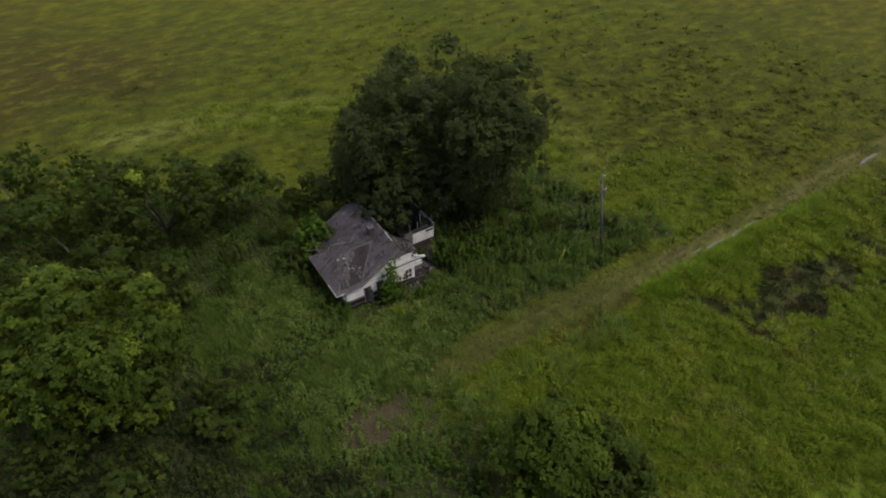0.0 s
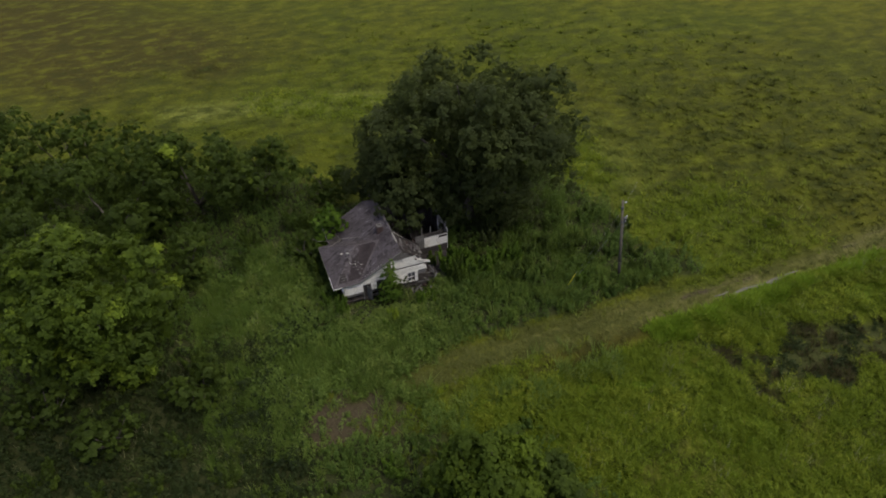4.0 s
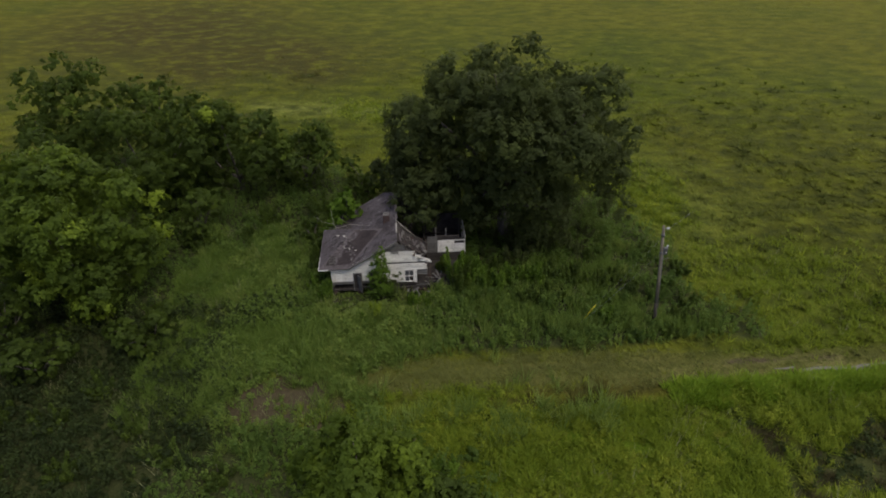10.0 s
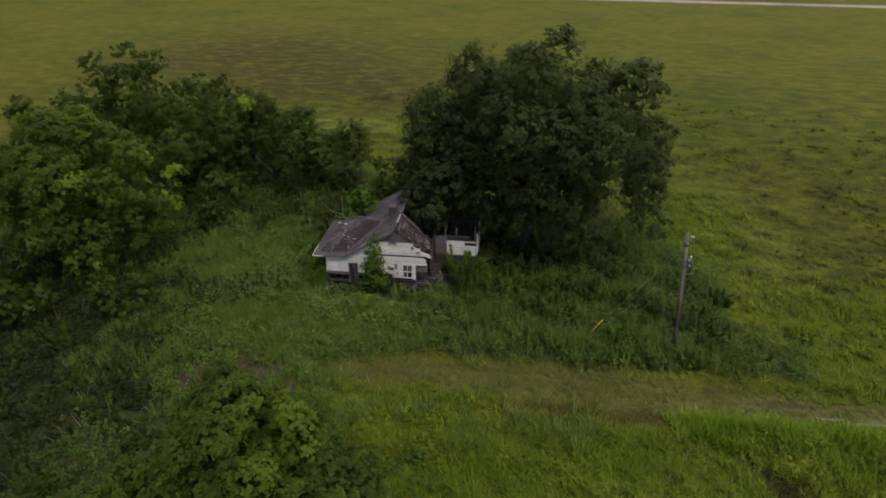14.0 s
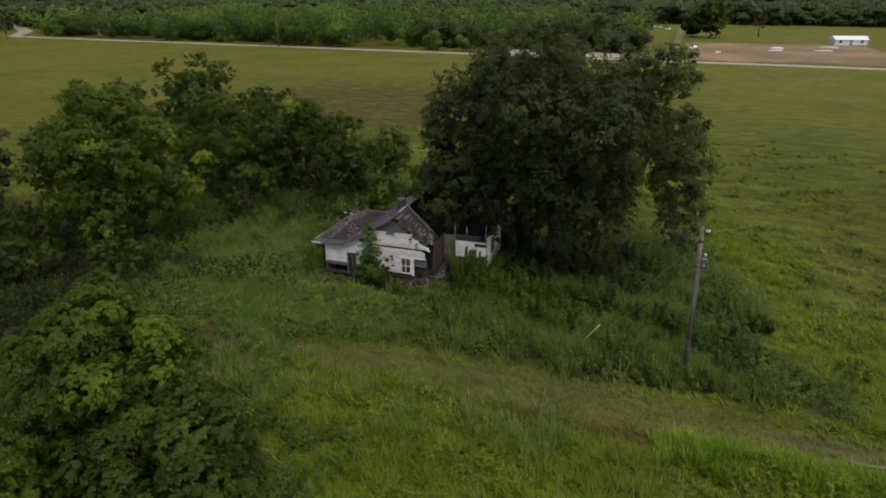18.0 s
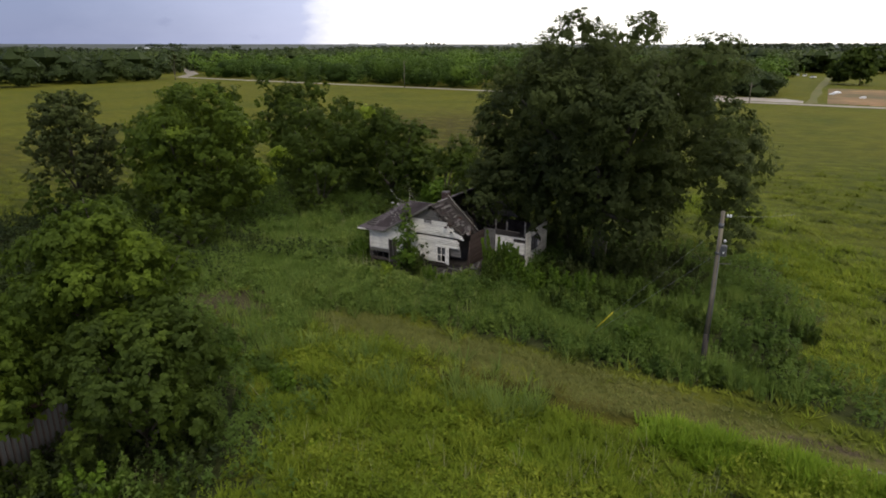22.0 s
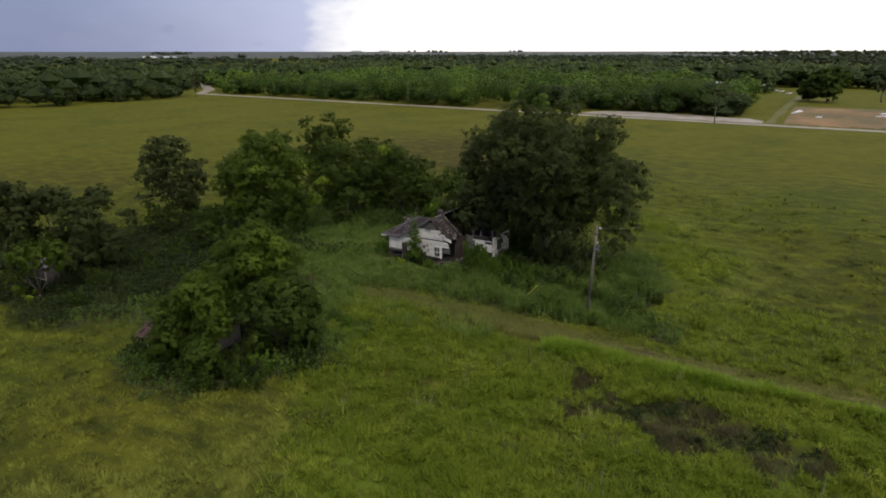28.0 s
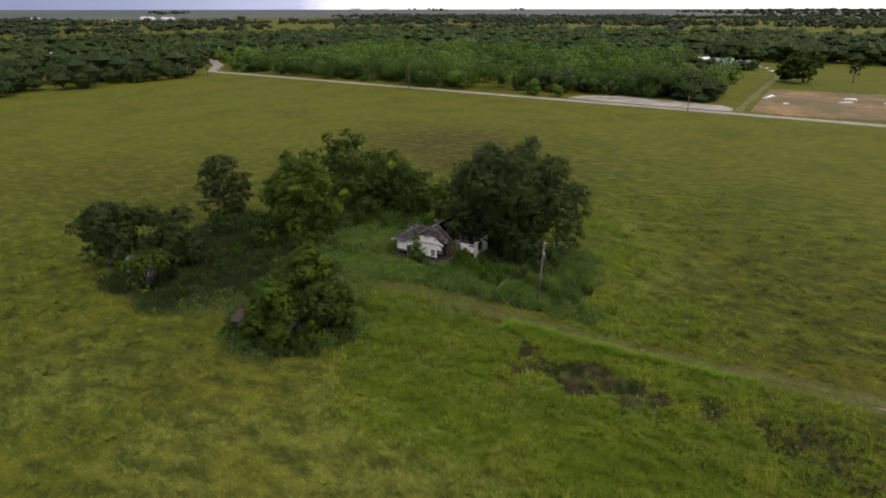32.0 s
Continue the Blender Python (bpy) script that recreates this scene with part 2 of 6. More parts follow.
M_HEDGE = foliage("deep_green_leaves", (0.040, 0.060, 0.014), (0.090, 0.134, 0.021), (0.158, 0.218, 0.028), 0.50, 0.30)
M_NEAR = foliage("olive_green_leaves", (0.050, 0.080, 0.014), (0.122, 0.176, 0.020), (0.222, 0.305, 0.030), 0.50, 0.25)
M_GREY = foliage("grey_green_leaves", (0.044, 0.060, 0.020), (0.088, 0.106, 0.030), (0.120, 0.150, 0.032), 0.3, 0.25)
M_BUSH = foliage("bush_leaves", (0.050, 0.090, 0.011), (0.110, 0.180, 0.018), (0.16, 0.25, 0.022), 0.32, 0.5)
M_LIME = foliage("lime_leaves", (0.16, 0.23, 0.020), (0.27, 0.35, 0.036), (0.33, 0.41, 0.050), 0.4, 0.5)
M_COPPICE = foliage("bright_far_leaves", (0.040, 0.070, 0.013), (0.092, 0.152, 0.022), (0.140, 0.220, 0.028), 0.25, 0.03, 0.6, 0.15)
# grey-blue of distance haze is put into this field colour
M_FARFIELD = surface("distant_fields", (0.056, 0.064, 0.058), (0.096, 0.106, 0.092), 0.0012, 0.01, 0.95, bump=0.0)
M_WOODS = foliage("far_leaves", (0.034, 0.050, 0.015), (0.070, 0.098, 0.022), (0.112, 0.145, 0.026), 0.25, 0.018, 0.6, 0.15)
# leaf colour greyed so that far trees carry some haze
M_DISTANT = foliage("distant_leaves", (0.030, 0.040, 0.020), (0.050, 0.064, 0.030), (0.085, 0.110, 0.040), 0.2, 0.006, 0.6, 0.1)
M_BARK = surface("bark", (0.06, 0.05, 0.04), (0.16, 0.14, 0.115), 3, 14, 0.95, stretch=(1, 1, 0.2), bump=0.8)
M_DRY = surface("bare_branch", (0.22, 0.20, 0.17), (0.42, 0.39, 0.34), 2, 10, 0.9)
M_WHITE = surface("flaking_white_paint", (0.69, 0.66, 0.60), (0.86, 0.83, 0.76), 2.4, 16, 0.8, stretch=(0.6, 1, 3), stain=(0.29, 0.25, 0.21), amount=0.40, vary=0.24)
M_GREYWOOD = surface("weathered_grey_wood", (0.085, 0.078, 0.070), (0.22, 0.205, 0.19), 1.5, 12, 0.9, stretch=(0.3, 1, 3), vary=0.35)
M_DARKWOOD = surface("rotten_dark_wood", (0.026, 0.022, 0.020), (0.074, 0.063, 0.056), 2, 10, 0.95, vary=0.4)
M_REDWOOD = surface("red_brown_debris", (0.035, 0.022, 0.018), (0.095, 0.056, 0.045), 2, 10, 0.95, vary=0.5)
M_PALE = surface("pale_rafter_wood", (0.24, 0.22, 0.19), (0.45, 0.42, 0.37), 2, 12, 0.85, stretch=(1, 1, 0.3))
M_TARRED = surface("tarred_pole_timber", (0.020, 0.018, 0.014), (0.055, 0.048, 0.038), 1.5, 16, 0.9, stretch=(3, 3, 0.15), bump=0.7)
M_POLE = surface("pole_timber", (0.098, 0.085, 0.062), (0.190, 0.168, 0.122), 1.5, 16, 0.9, stretch=(3, 3, 0.15), bump=0.7)
M_METAL = surface("galvanised_metal", (0.09, 0.092, 0.094), (0.17, 0.175, 0.18), 2, 20, 0.6, 0.6)
M_WIRE = surface("wire", (0.14, 0.14, 0.14), (0.34, 0.34, 0.34), 2, 20, 0.5, 0.6)
M_CERAMIC = surface("white_ceramic", (0.50, 0.50, 0.48), (0.66, 0.66, 0.63), 3, 20, 0.25)
M_YELLOW = surface("yellow_plastic", (0.55, 0.47, 0.02), (0.78, 0.68, 0.04), 1, 14, 0.5)
M_RUST = surface("rusty_sheet", (0.042, 0.026, 0.020), (0.092, 0.056, 0.043), 0.8, 9, 0.9, 0.0, stain=(0.10, 0.062, 0.048), amount=0.6)
M_SHEET = surface("dull_grey_sheet", (0.13, 0.13, 0.135), (0.24, 0.24, 0.245), 0.7, 8, 0.7, 0.3, stain=(0.10, 0.06, 0.045), amount=0.6)
M_BRICK = surface("old_brick", (0.055, 0.038, 0.034), (0.13, 0.085, 0.074), 3, 18, 0.9, vary=0.4)
M_MORTAR = surface("mortar", (0.10, 0.092, 0.085), (0.20, 0.185, 0.17), 3, 18, 0.95)
M_PLANK = surface("stained_red_brown_planks", (0.050, 0.035, 0.029), (0.115, 0.082, 0.070), 1.0, 8, 0.9, stretch=(1, 0.3, 2), vary=0.35)
M_INSIDE = surface("dim_inside_boards", (0.05, 0.046, 0.042), (0.13, 0.12, 0.11), 1.0, 8, 0.9, vary=0.2)
M_FELT = surface("bare_roof_felt", (0.026, 0.020, 0.020), (0.056, 0.044, 0.043), 1.0, 9, 0.95)
M_SHINGLE_OLD = surface("bald_shingle", (0.075, 0.063, 0.062), (0.155, 0.135, 0.133), 1.2, 9, 0.95, vary=0.35)
M_GRAVEL = surface("road_gravel", (0.22, 0.19, 0.15), (0.34, 0.30, 0.245), 0.12, 3, 0.95)
M_DRIVE = surface("worn_drive", (0.080, 0.092, 0.014), (0.135, 0.118, 0.040), 0.12, 0.6, 0.95)
M_PAD = surface("pale_crushed_rock", (0.27, 0.235, 0.20), (0.44, 0.40, 0.355), 0.10, 0.5, 0.95, stain=(0.22, 0.17, 0.12), amount=0.5)
M_CLAY = surface("bare_clay", (0.170, 0.092, 0.038), (0.330, 0.200, 0.092), 0.05, 0.35, 0.95, stain=(0.12, 0.095, 0.040), amount=0.8)
M_WET = surface("wet_mud", (0.085, 0.076, 0.058), (0.16, 0.145, 0.115), 0.8, 6, 0.5)
M_FARWHITE = surface("white_sheet_metal", (0.70, 0.71, 0.72), (0.82, 0.82, 0.82), 0.2, 3, 0.5)
M_FARROOF = surface("far_grey_roof", (0.16, 0.16, 0.165), (0.27, 0.27, 0.28), 0.3, 3, 0.8)
M_FARWALL = surface("far_tan_wall", (0.34, 0.31, 0.27), (0.48, 0.45, 0.40), 0.3, 3, 0.85)
# dark pane colour lightened to stand in for the grey reflection on glass
M_DARKGLASS = surface("greyed_dark_glass", (0.05, 0.05, 0.052), (0.10, 0.10, 0.105), 0.5, 3, 0.25)
M_CARPAINT = surface("white_car_paint", (0.68, 0.68, 0.68), (0.80, 0.80, 0.80), 0.5, 5, 0.3)
M_RUBBER = surface("black_rubber", (0.015, 0.015, 0.015), (0.035, 0.035, 0.035), 2, 20, 0.8)


def shingle_material():
    """Old asphalt shingles: courses down the slope, streaks of loss, a faded mauve grey."""
    m, n, l, b = material("faded_asphalt_shingles", 0.92, 0, 0.2)
    uv = n.new("ShaderNodeUVMap")
    brick = n.new("ShaderNodeTexBrick")
    for k, v in (("Scale", 1.0), ("Mortar Size", 0.012), ("Brick Width", 0.30), ("Row Height", 0.14), ("Bias", 0.0)):
        brick.inputs[k].default_value = v
    brick.inputs["Color1"].default_value, brick.inputs["Color2"].default_value = (0.085, 0.072, 0.073, 1), (0.135, 0.116, 0.116, 1)
    brick.inputs["Mortar"].default_value = (0.07, 0.058, 0.06, 1)
    l.new(uv.outputs[0], brick.inputs["Vector"])
    mp = n.new("ShaderNodeMapping")
    mp.inputs["Scale"].default_value = (1.0, 0.22, 1.0)
    l.new(uv.outputs[0], mp.inputs["Vector"])
    blotch, streak, grit = noise_node(n, l, uv.outputs[0], 0.45, 5), noise_node(n, l, mp.outputs[0], 3.2, 6, 0.7), noise_node(n, l, uv.outputs[0], 9, 5, 0.7)
    col = mix_node(n, l, ramp_of(n, l, blotch, 0.42, 0.60), brick.outputs["Color"], (0.062, 0.049, 0.049))
    col = mix_node(n, l, ramp_of(n, l, streak, 0.55, 0.60), col, (0.032, 0.026, 0.024))
    col = mix_node(n, l, ramp_of(n, l, streak, 0.40, 0.33), col, (0.24, 0.225, 0.225))
    col = mix_node(n, l, math_node(n, l, "MULTIPLY", ramp_of(n, l, grit, 0.45, 0.75), 0.35), col, (0.19, 0.175, 0.175))
    l.new(col, b.inputs["Base Color"])
    bump_to(n, l, b, math_node(n, l, "ADD", brick.outputs["Fac"], grit), 0.6, 0.03)
    return m


M_SHINGLE = shingle_material()


# ---- mesh helpers ----
def link_mesh(name, bm, mat, parent=None, label=""):
    me = bpy.data.meshes.new(name)
    bm.to_mesh(me)
    bm.free()
    me.materials.append(mat)
    ob = new(name, me)
    if parent:
        ob.parent = parent
    if label:
        ob["label"] = label
    return ob


def part(name, bm, mat, parent, label=""):
    return link_mesh(name, bm, mat, parent, label)


def quad_mesh(name, verts, mat, tone=None, layers=()):
    """A mesh of free quads or triangles: verts is (n, 3 or 4, 3); tone is each one's share of the lighter leaf colour."""
    n, k = verts.shape[:2]
    me = bpy.data.meshes.new(name)
    me.vertices.add(n * k)
    me.loops.add(n * k)
    me.polygons.add(n)
    me.vertices.foreach_set("co", np.ascontiguousarray(verts, np.float32).ravel())
    me.loops.foreach_set("vertex_index", np.arange(n * k, dtype=np.int32))
    me.polygons.foreach_set("loop_start", np.arange(0, n * k, k, dtype=np.int32))
    me.polygons.foreach_set("loop_total", np.full(n, k, np.int32))
    tone = np.random.RandomState(n % 1000).uniform(0, 1, n) if tone is None else tone
    me.attributes.new("tone", "FLOAT", "FACE").data.foreach_set("value", np.asarray(tone, np.float32))
    for key, values in layers:
        me.attributes.new(key, "FLOAT", "FACE").data.foreach_set("value", np.asarray(values, np.float32))
    me.materials.append(mat)
    me.update(calc_edges=True)
    return me


def quad_part(name, verts, mat, parent=None, label="", tone=None, layers=()):
    if isinstance(verts, tuple):
        verts, tone = verts
    ob = new(name, quad_mesh(name, verts, mat, tone, layers))
    if parent:
        ob.parent = parent
    if label:
        ob["label"] = label
    return ob


def empty(name, m, label, category, group=""):
    ob = new(name)
    ob.empty_display_size = 0.3
    ob.matrix_world = m
    return tagged(ob, label, category, group)


def box_bm(x0, x1, y0, y1, z0, z1, bevel=0.0):
    bm = bmesh.new()
    bmesh.ops.create_cube(bm, size=1, matrix=Matrix.LocRotScale(((x0 + x1) / 2, (y0 + y1) / 2, (z0 + z1) / 2), None, (x1 - x0, y1 - y0, z1 - z0)))
    if bevel:
        bmesh.ops.bevel(bm, geom=bm.edges[:], offset=bevel, segments=1, affect="EDGES")
    return bm


def tube_bm(points, radii, sides=8, bm=None):
    """A tapered round bar along points."""
    bm = bm or bmesh.new()
    rings = []
    pts = [Vector(p) for p in points]
    for i, (p, r) in enumerate(zip(pts, radii)):
        d = (pts[min(i + 1, len(pts) - 1)] - pts[max(i - 1, 0)]).normalized()
        q = d.to_track_quat("Z", "Y")
        rings.append([bm.verts.new(p + q @ Vector((r * math.cos(a), r * math.sin(a), 0))) for a in (2 * math.pi * k / sides for k in range(sides))])
    for a, b in zip(rings, rings[1:]):
        for k in range(sides):
            bm.faces.new((a[k], a[(k + 1) % sides], b[(k + 1) % sides], b[k])).smooth = True
    bm.faces.new(rings[0][::-1])
    bm.faces.new(rings[-1])
    return bm


def slab_bm(corners, thick, across, down):
    """A roof slope: a flat outline with thickness below it, and UVs in metres across and down the slope."""
    bm = bmesh.new()
    uv = bm.loops.layers.uv.new("UVMap")
    pts = [Vector(c) for c in corners]
    nrm = (pts[1] - pts[0]).cross(pts[2] - pts[0]).normalized()
    if nrm.z < 0:
        pts.reverse()
        nrm = -nrm
    top = [bm.verts.new(p) for p in pts]
    low = [bm.verts.new(p - nrm * thick) for p in pts]
    bm.faces.new(top)
    bm.faces.new(low[::-1])
    k = len(pts)
    for i in range(k):
        bm.faces.new((top[i], low[i], low[(i + 1) % k], top[(i + 1) % k]))
    bmesh.ops.triangulate(bm, faces=[f for f in bm.faces if len(f.verts) > 4])
    a, d = Vector(across), Vector(down)
    for f in bm.faces:
        for lp in f.loops:
            lp[uv].uv = (lp.vert.co.dot(a), lp.vert.co.dot(d))
    return bm


UNIT = {}


def unit_mesh(mat):
    """One bevelled bar of unit size for each material, shared by all boards of that material."""
    if mat.name not in UNIT:
        bm = box_bm(-0.5, 0.5, -0.5, 0.5, -0.5, 0.5)
        me = bpy.data.meshes.new("board")
        bm.to_mesh(me)
        bm.free()
        me.materials.append(mat)
        UNIT[mat.name] = me
    return UNIT[mat.name]


def board(name, parent, mat, centre, size, rot=(0, 0, 0)):
    ob = new(name, unit_mesh(mat))
    ob.parent = parent
    ob.matrix_basis = Matrix.LocRotScale(centre, Euler([radians(a) for a in rot]), size)
    return ob


def beam(name, parent, mat, a, b, w, h):
    """A board from a to b."""
    a, b = Vector(a), Vector(b)
    ob = new(name, unit_mesh(mat))
    ob.parent = parent
    ob.matrix_basis = Matrix.LocRotScale((a + b) / 2, (b - a).to_track_quat("X", "Z"), ((b - a).length, w, h))
    return ob


def smooth01(x):
    x = np.clip(x, 0, 1)
    return x * x * (3 - 2 * x)


LATTICE = np.random.RandomState(5).uniform(-1, 1, (64, 256, 256)).astype(np.float32)


def lattice_noise(x, y, seed):
    """Soft noise in -1..1 over a grid of unit cells."""
    t = LATTICE[seed % 64]
    ix, iy = np.floor(x).astype(int), np.floor(y).astype(int)
    fx, fy = x - ix, y - iy
    fx, fy = fx * fx * (3 - 2 * fx), fy * fy * (3 - 2 * fy)
    a, b = t[ix & 255, iy & 255], t[(ix + 1) & 255, iy & 255]
    c, d = t[ix & 255, (iy + 1) & 255], t[(ix + 1) & 255, (iy + 1) & 255]
    return (a * (1 - fx) + b * fx) * (1 - fy) + (c * (1 - fx) + d * fx) * fy


def wobble(x, y, seed=0, size=10.0):
    """Soft uneven noise in about -1..1 over the plan, with humps about size across."""
    x, y = np.asarray(x, float) / size, np.asarray(y, float) / size
    u, v = 0.8 * x + 0.6 * y, 0.8 * y - 0.6 * x
    return 0.72 * lattice_noise(u * 0.85 + 7.3 * seed, v * 0.85 + 3.1 * seed, seed) + 0.38 * lattice_noise(x * 1.9 + 1.7 * seed, y * 1.9 + 5.9 * seed, seed + 31)


# ---- the plan ----
def track_y(x):
    return -11.7 + 0.3 * np.sin(np.asarray(x) * 0.09 + 0.6) - 0.5 * smooth01((np.asarray(x) - 25) / 10) + 0.7 * smooth01((np.asarray(x) - 48) / 20)


def in_track(x, y):
    """1 in the middle of the farm track, 0 off it."""
    x, y = np.asarray(x, float), np.asarray(y, float)
    d = np.abs(y - track_y(x) - 0.4 * wobble(x, y, 3, 1.6))
    return smooth01((2.5 - d) / 2.1) * smooth01((x + 4) / 9)


def in_russet(x, y):
    """Dry russet grass along the south edge of the track."""
    x, y = np.asarray(x, float), np.asarray(y, float)
    return smooth01((1.15 - np.hypot((x - 21.5) / 8.5, (y + 14.1 - 0.05 * (x - 21)) / 1.5) + 0.35 * wobble(x, y, 33, 1.6)) / 0.5)


def in_fringe(x, y):
    """The bright fringe of young grass south of the track."""
    x, y = np.asarray(x, float), np.asarray(y, float)
    return smooth01((1.5 - np.abs(y + 14.6 - 0.06 * (x - 35) + 0.7 * wobble(x, y, 34, 3.0))) / 0.9) * smooth01((x - 26) / 3) * smooth01((62 - x) / 14)


def in_mud(x, y):
    x, y = np.asarray(x, float), np.asarray(y, float)
    r = np.hypot((x - 41.2) / 8.8, (y + 22.4 + 0.12 * (x - 40)) / 3.9) + 0.75 * wobble(x, y, 5, 2.6) + 0.55 * wobble(x, y, 17, 1.0)
    q = np.hypot((x - 64) / 5.5, (y + 22.5) / 4.6) + 0.8 * wobble(x, y, 6, 2.4)
    p = np.hypot((x - 54.4) / 1.8, (y + 22.0) / 2.6) + 0.5 * wobble(x, y, 7, 1.2)
    return np.maximum.reduce([smooth01((1.1 - r) / 0.5), 0.45 * smooth01((1.0 - q) / 0.5), 0.8 * smooth01((1.0 - p) / 0.5)])


def in_bare(x, y):
    x, y = np.asarray(x, float), np.asarray(y, float)
    return smooth01((1.2 - np.hypot((x + 2.2 + 0.5 * (y + 13.7)) / 5.0, (y + 13.7) / 2.7) - 0.55 * wobble(x, y, 8, 1.9) - 0.45 * wobble(x, y, 27, 0.8)) / 0.6)


def in_weeds(x, y):
    """Tall growth round the house and under the trees: 1 inside."""
    x, y = np.asarray(x, float), np.asarray(y, float)
    n = 1.6 * wobble(x, y, 1, 6.0) + 0.6 * wobble(x, y, 2, 1.5)
    a = np.minimum.reduce([y + 9.8 + n * 0.5, 35.0 - x - 0.22 * y + 2.2 * n, 17 - y + n, x + 20 + n])
    b = 1.0 - np.hypot((x + 20) / 27, (y + 10) / 27) + 0.09 * n
    c = 1.0 - np.hypot((x - 2) / 11, (y + 28) / 10) + 0.2 * n
    d = 1.0 - np.hypot((x + 22) / 26, (y - 20) / 14) + 0.05 * n
    return np.maximum.reduce([smooth01(a / 2.6), smooth01(b / 0.25), smooth01(c / 0.35), smooth01(d / 0.25)]) * (1 - in_track(x, y)) * (1 - 0.95 * in_bare(x, y))


def in_lush(x, y):
    x, y = np.asarray(x, float), np.asarray(y, float)
    low = -34 - 13 * smooth01((x - 12) / 10) * smooth01((64 - x) / 12)
    edge = y - 1.5 * wobble(x, y, 4, 9)
    s = smooth01((-11 - edge) / 6) * smooth01((edge - low) / 7) * smooth01((x + 4) / 10) * smooth01((76 - x) / 24)
    t = smooth01((11 - np.abs(y + 3)) / 6) * smooth01((x - 31) / 5) * smooth01((62 - x) / 20)
    u = smooth01((8 - np.hypot(x - 34, (y - 16) / 1.5)) / 5)
    v = smooth01((6 - np.abs(y - 41 + 0.45 * (x - 10))) / 5) * smooth01((20 - np.abs(x - 14)) / 8)
    return np.clip(np.maximum.reduce([s, 0.45 * t, 0.5 * u, 0.6 * v]) * (0.75 + 0.6 * wobble(x, y, 6, 5)) + in_fringe(x, y), 0, 1) * (1 - in_track(x, y)) * (1 - in_mud(x, y)) * (1 - 0.85 * in_russet(x, y))


def in_brown(x, y):
    """Dry brown grass: broad patches in the pasture; also a darker tone on its east side."""
    return np.clip(1.15 * np.exp(-((x + 15) / 20) ** 2 - ((y - 68) / 15) ** 2) * (0.8 + 0.5 * wobble(x, y, 43, 9)) + 1.1 * np.exp(-((x + 42) / 30) ** 2 - ((y - 92) / 28) ** 2) + 0.5 * np.exp(-((x + 85) / 40) ** 2 - ((y - 8) / 24) ** 2) + 0.25 * smooth01((wobble(x, y, 44, 12) - 0.25) / 0.5) * smooth01((-15 - y) / 20) + 0.7 * smooth01((x - 52) / 12) * smooth01((-13 - y) / 6) * smooth01(0.6 + wobble(x, y, 35, 6)) + 0.36 * smooth01((x - 36) / 12) * smooth01((50 - y) / 20) * smooth01((y + 14) / 4) + 0.9 * in_russet(x, y), 0, 1)


def in_pale(x, y):
    """Pale flattened grass."""
    return np.clip(1.1 * np.exp(-((y - 44.5 + 0.16 * x - 2.0 * wobble(x, y, 36, 7)) / 3.0) ** 2) * smooth01((20 - np.abs(x - 1)) / 8) + 0.7 * np.exp(-((x - 29) / 5) ** 2 - ((y - 35) / 5) ** 2) + 0.4 * np.exp(-((x - 38) / 8) ** 2 - ((y - 14) / 12) ** 2) + 0.55 * np.exp(-((x - 28) / 15) ** 2 - ((y + 41) / 9) ** 2) + 0.4 * smooth01((-40 - y) / 14) * smooth01(0.5 + wobble(x, y, 37, 7)), 0, 1)


def in_dry(x, y):
    """The pasture yellows away from the damp ground at the house."""
    return 0.8 * smooth01((np.hypot(x - 15, y + 10) - 65) / 90)


def far_rise(x, y):
    """Lifts the far land so that its edge meets the horizon in the camera's view."""
    return 27.0 * smooth01((np.hypot(x, y) - 2300) / 2500)


def ground_z(x, y):
    x, y = np.asarray(x, float), np.asarray(y, float)
    near = smooth01((260 - np.hypot(x, y)) / 120)
    fine = smooth01((74 - np.abs(x - 15)) / 12) * smooth01((68 - np.abs(y + 12)) / 12)
    z = 0.10 * wobble(x, y, 9, 14.0) + 0.06 * wobble(x, y, 10, 4.0) + fine * (1 - 0.8 * in_track(x, y)) * ((0.20 + 0.20 * in_lush(x, y)) * (0.5 - 1.5 * np.abs(wobble(0.75 * x + 0.3 * y, y - 0.3 * x, 11, 2.3))) + 0.08 * wobble(x, y, 13, 0.9))
    yard = smooth01(np.minimum(np.minimum(x + 3, 16 - x), np.minimum(y + 2.5, 12 - y)) / 2)
    return z * near * (1 - yard) - 0.12 * in_track(x, y) - 0.35 * in_mud(x, y) + far_rise(x, y)


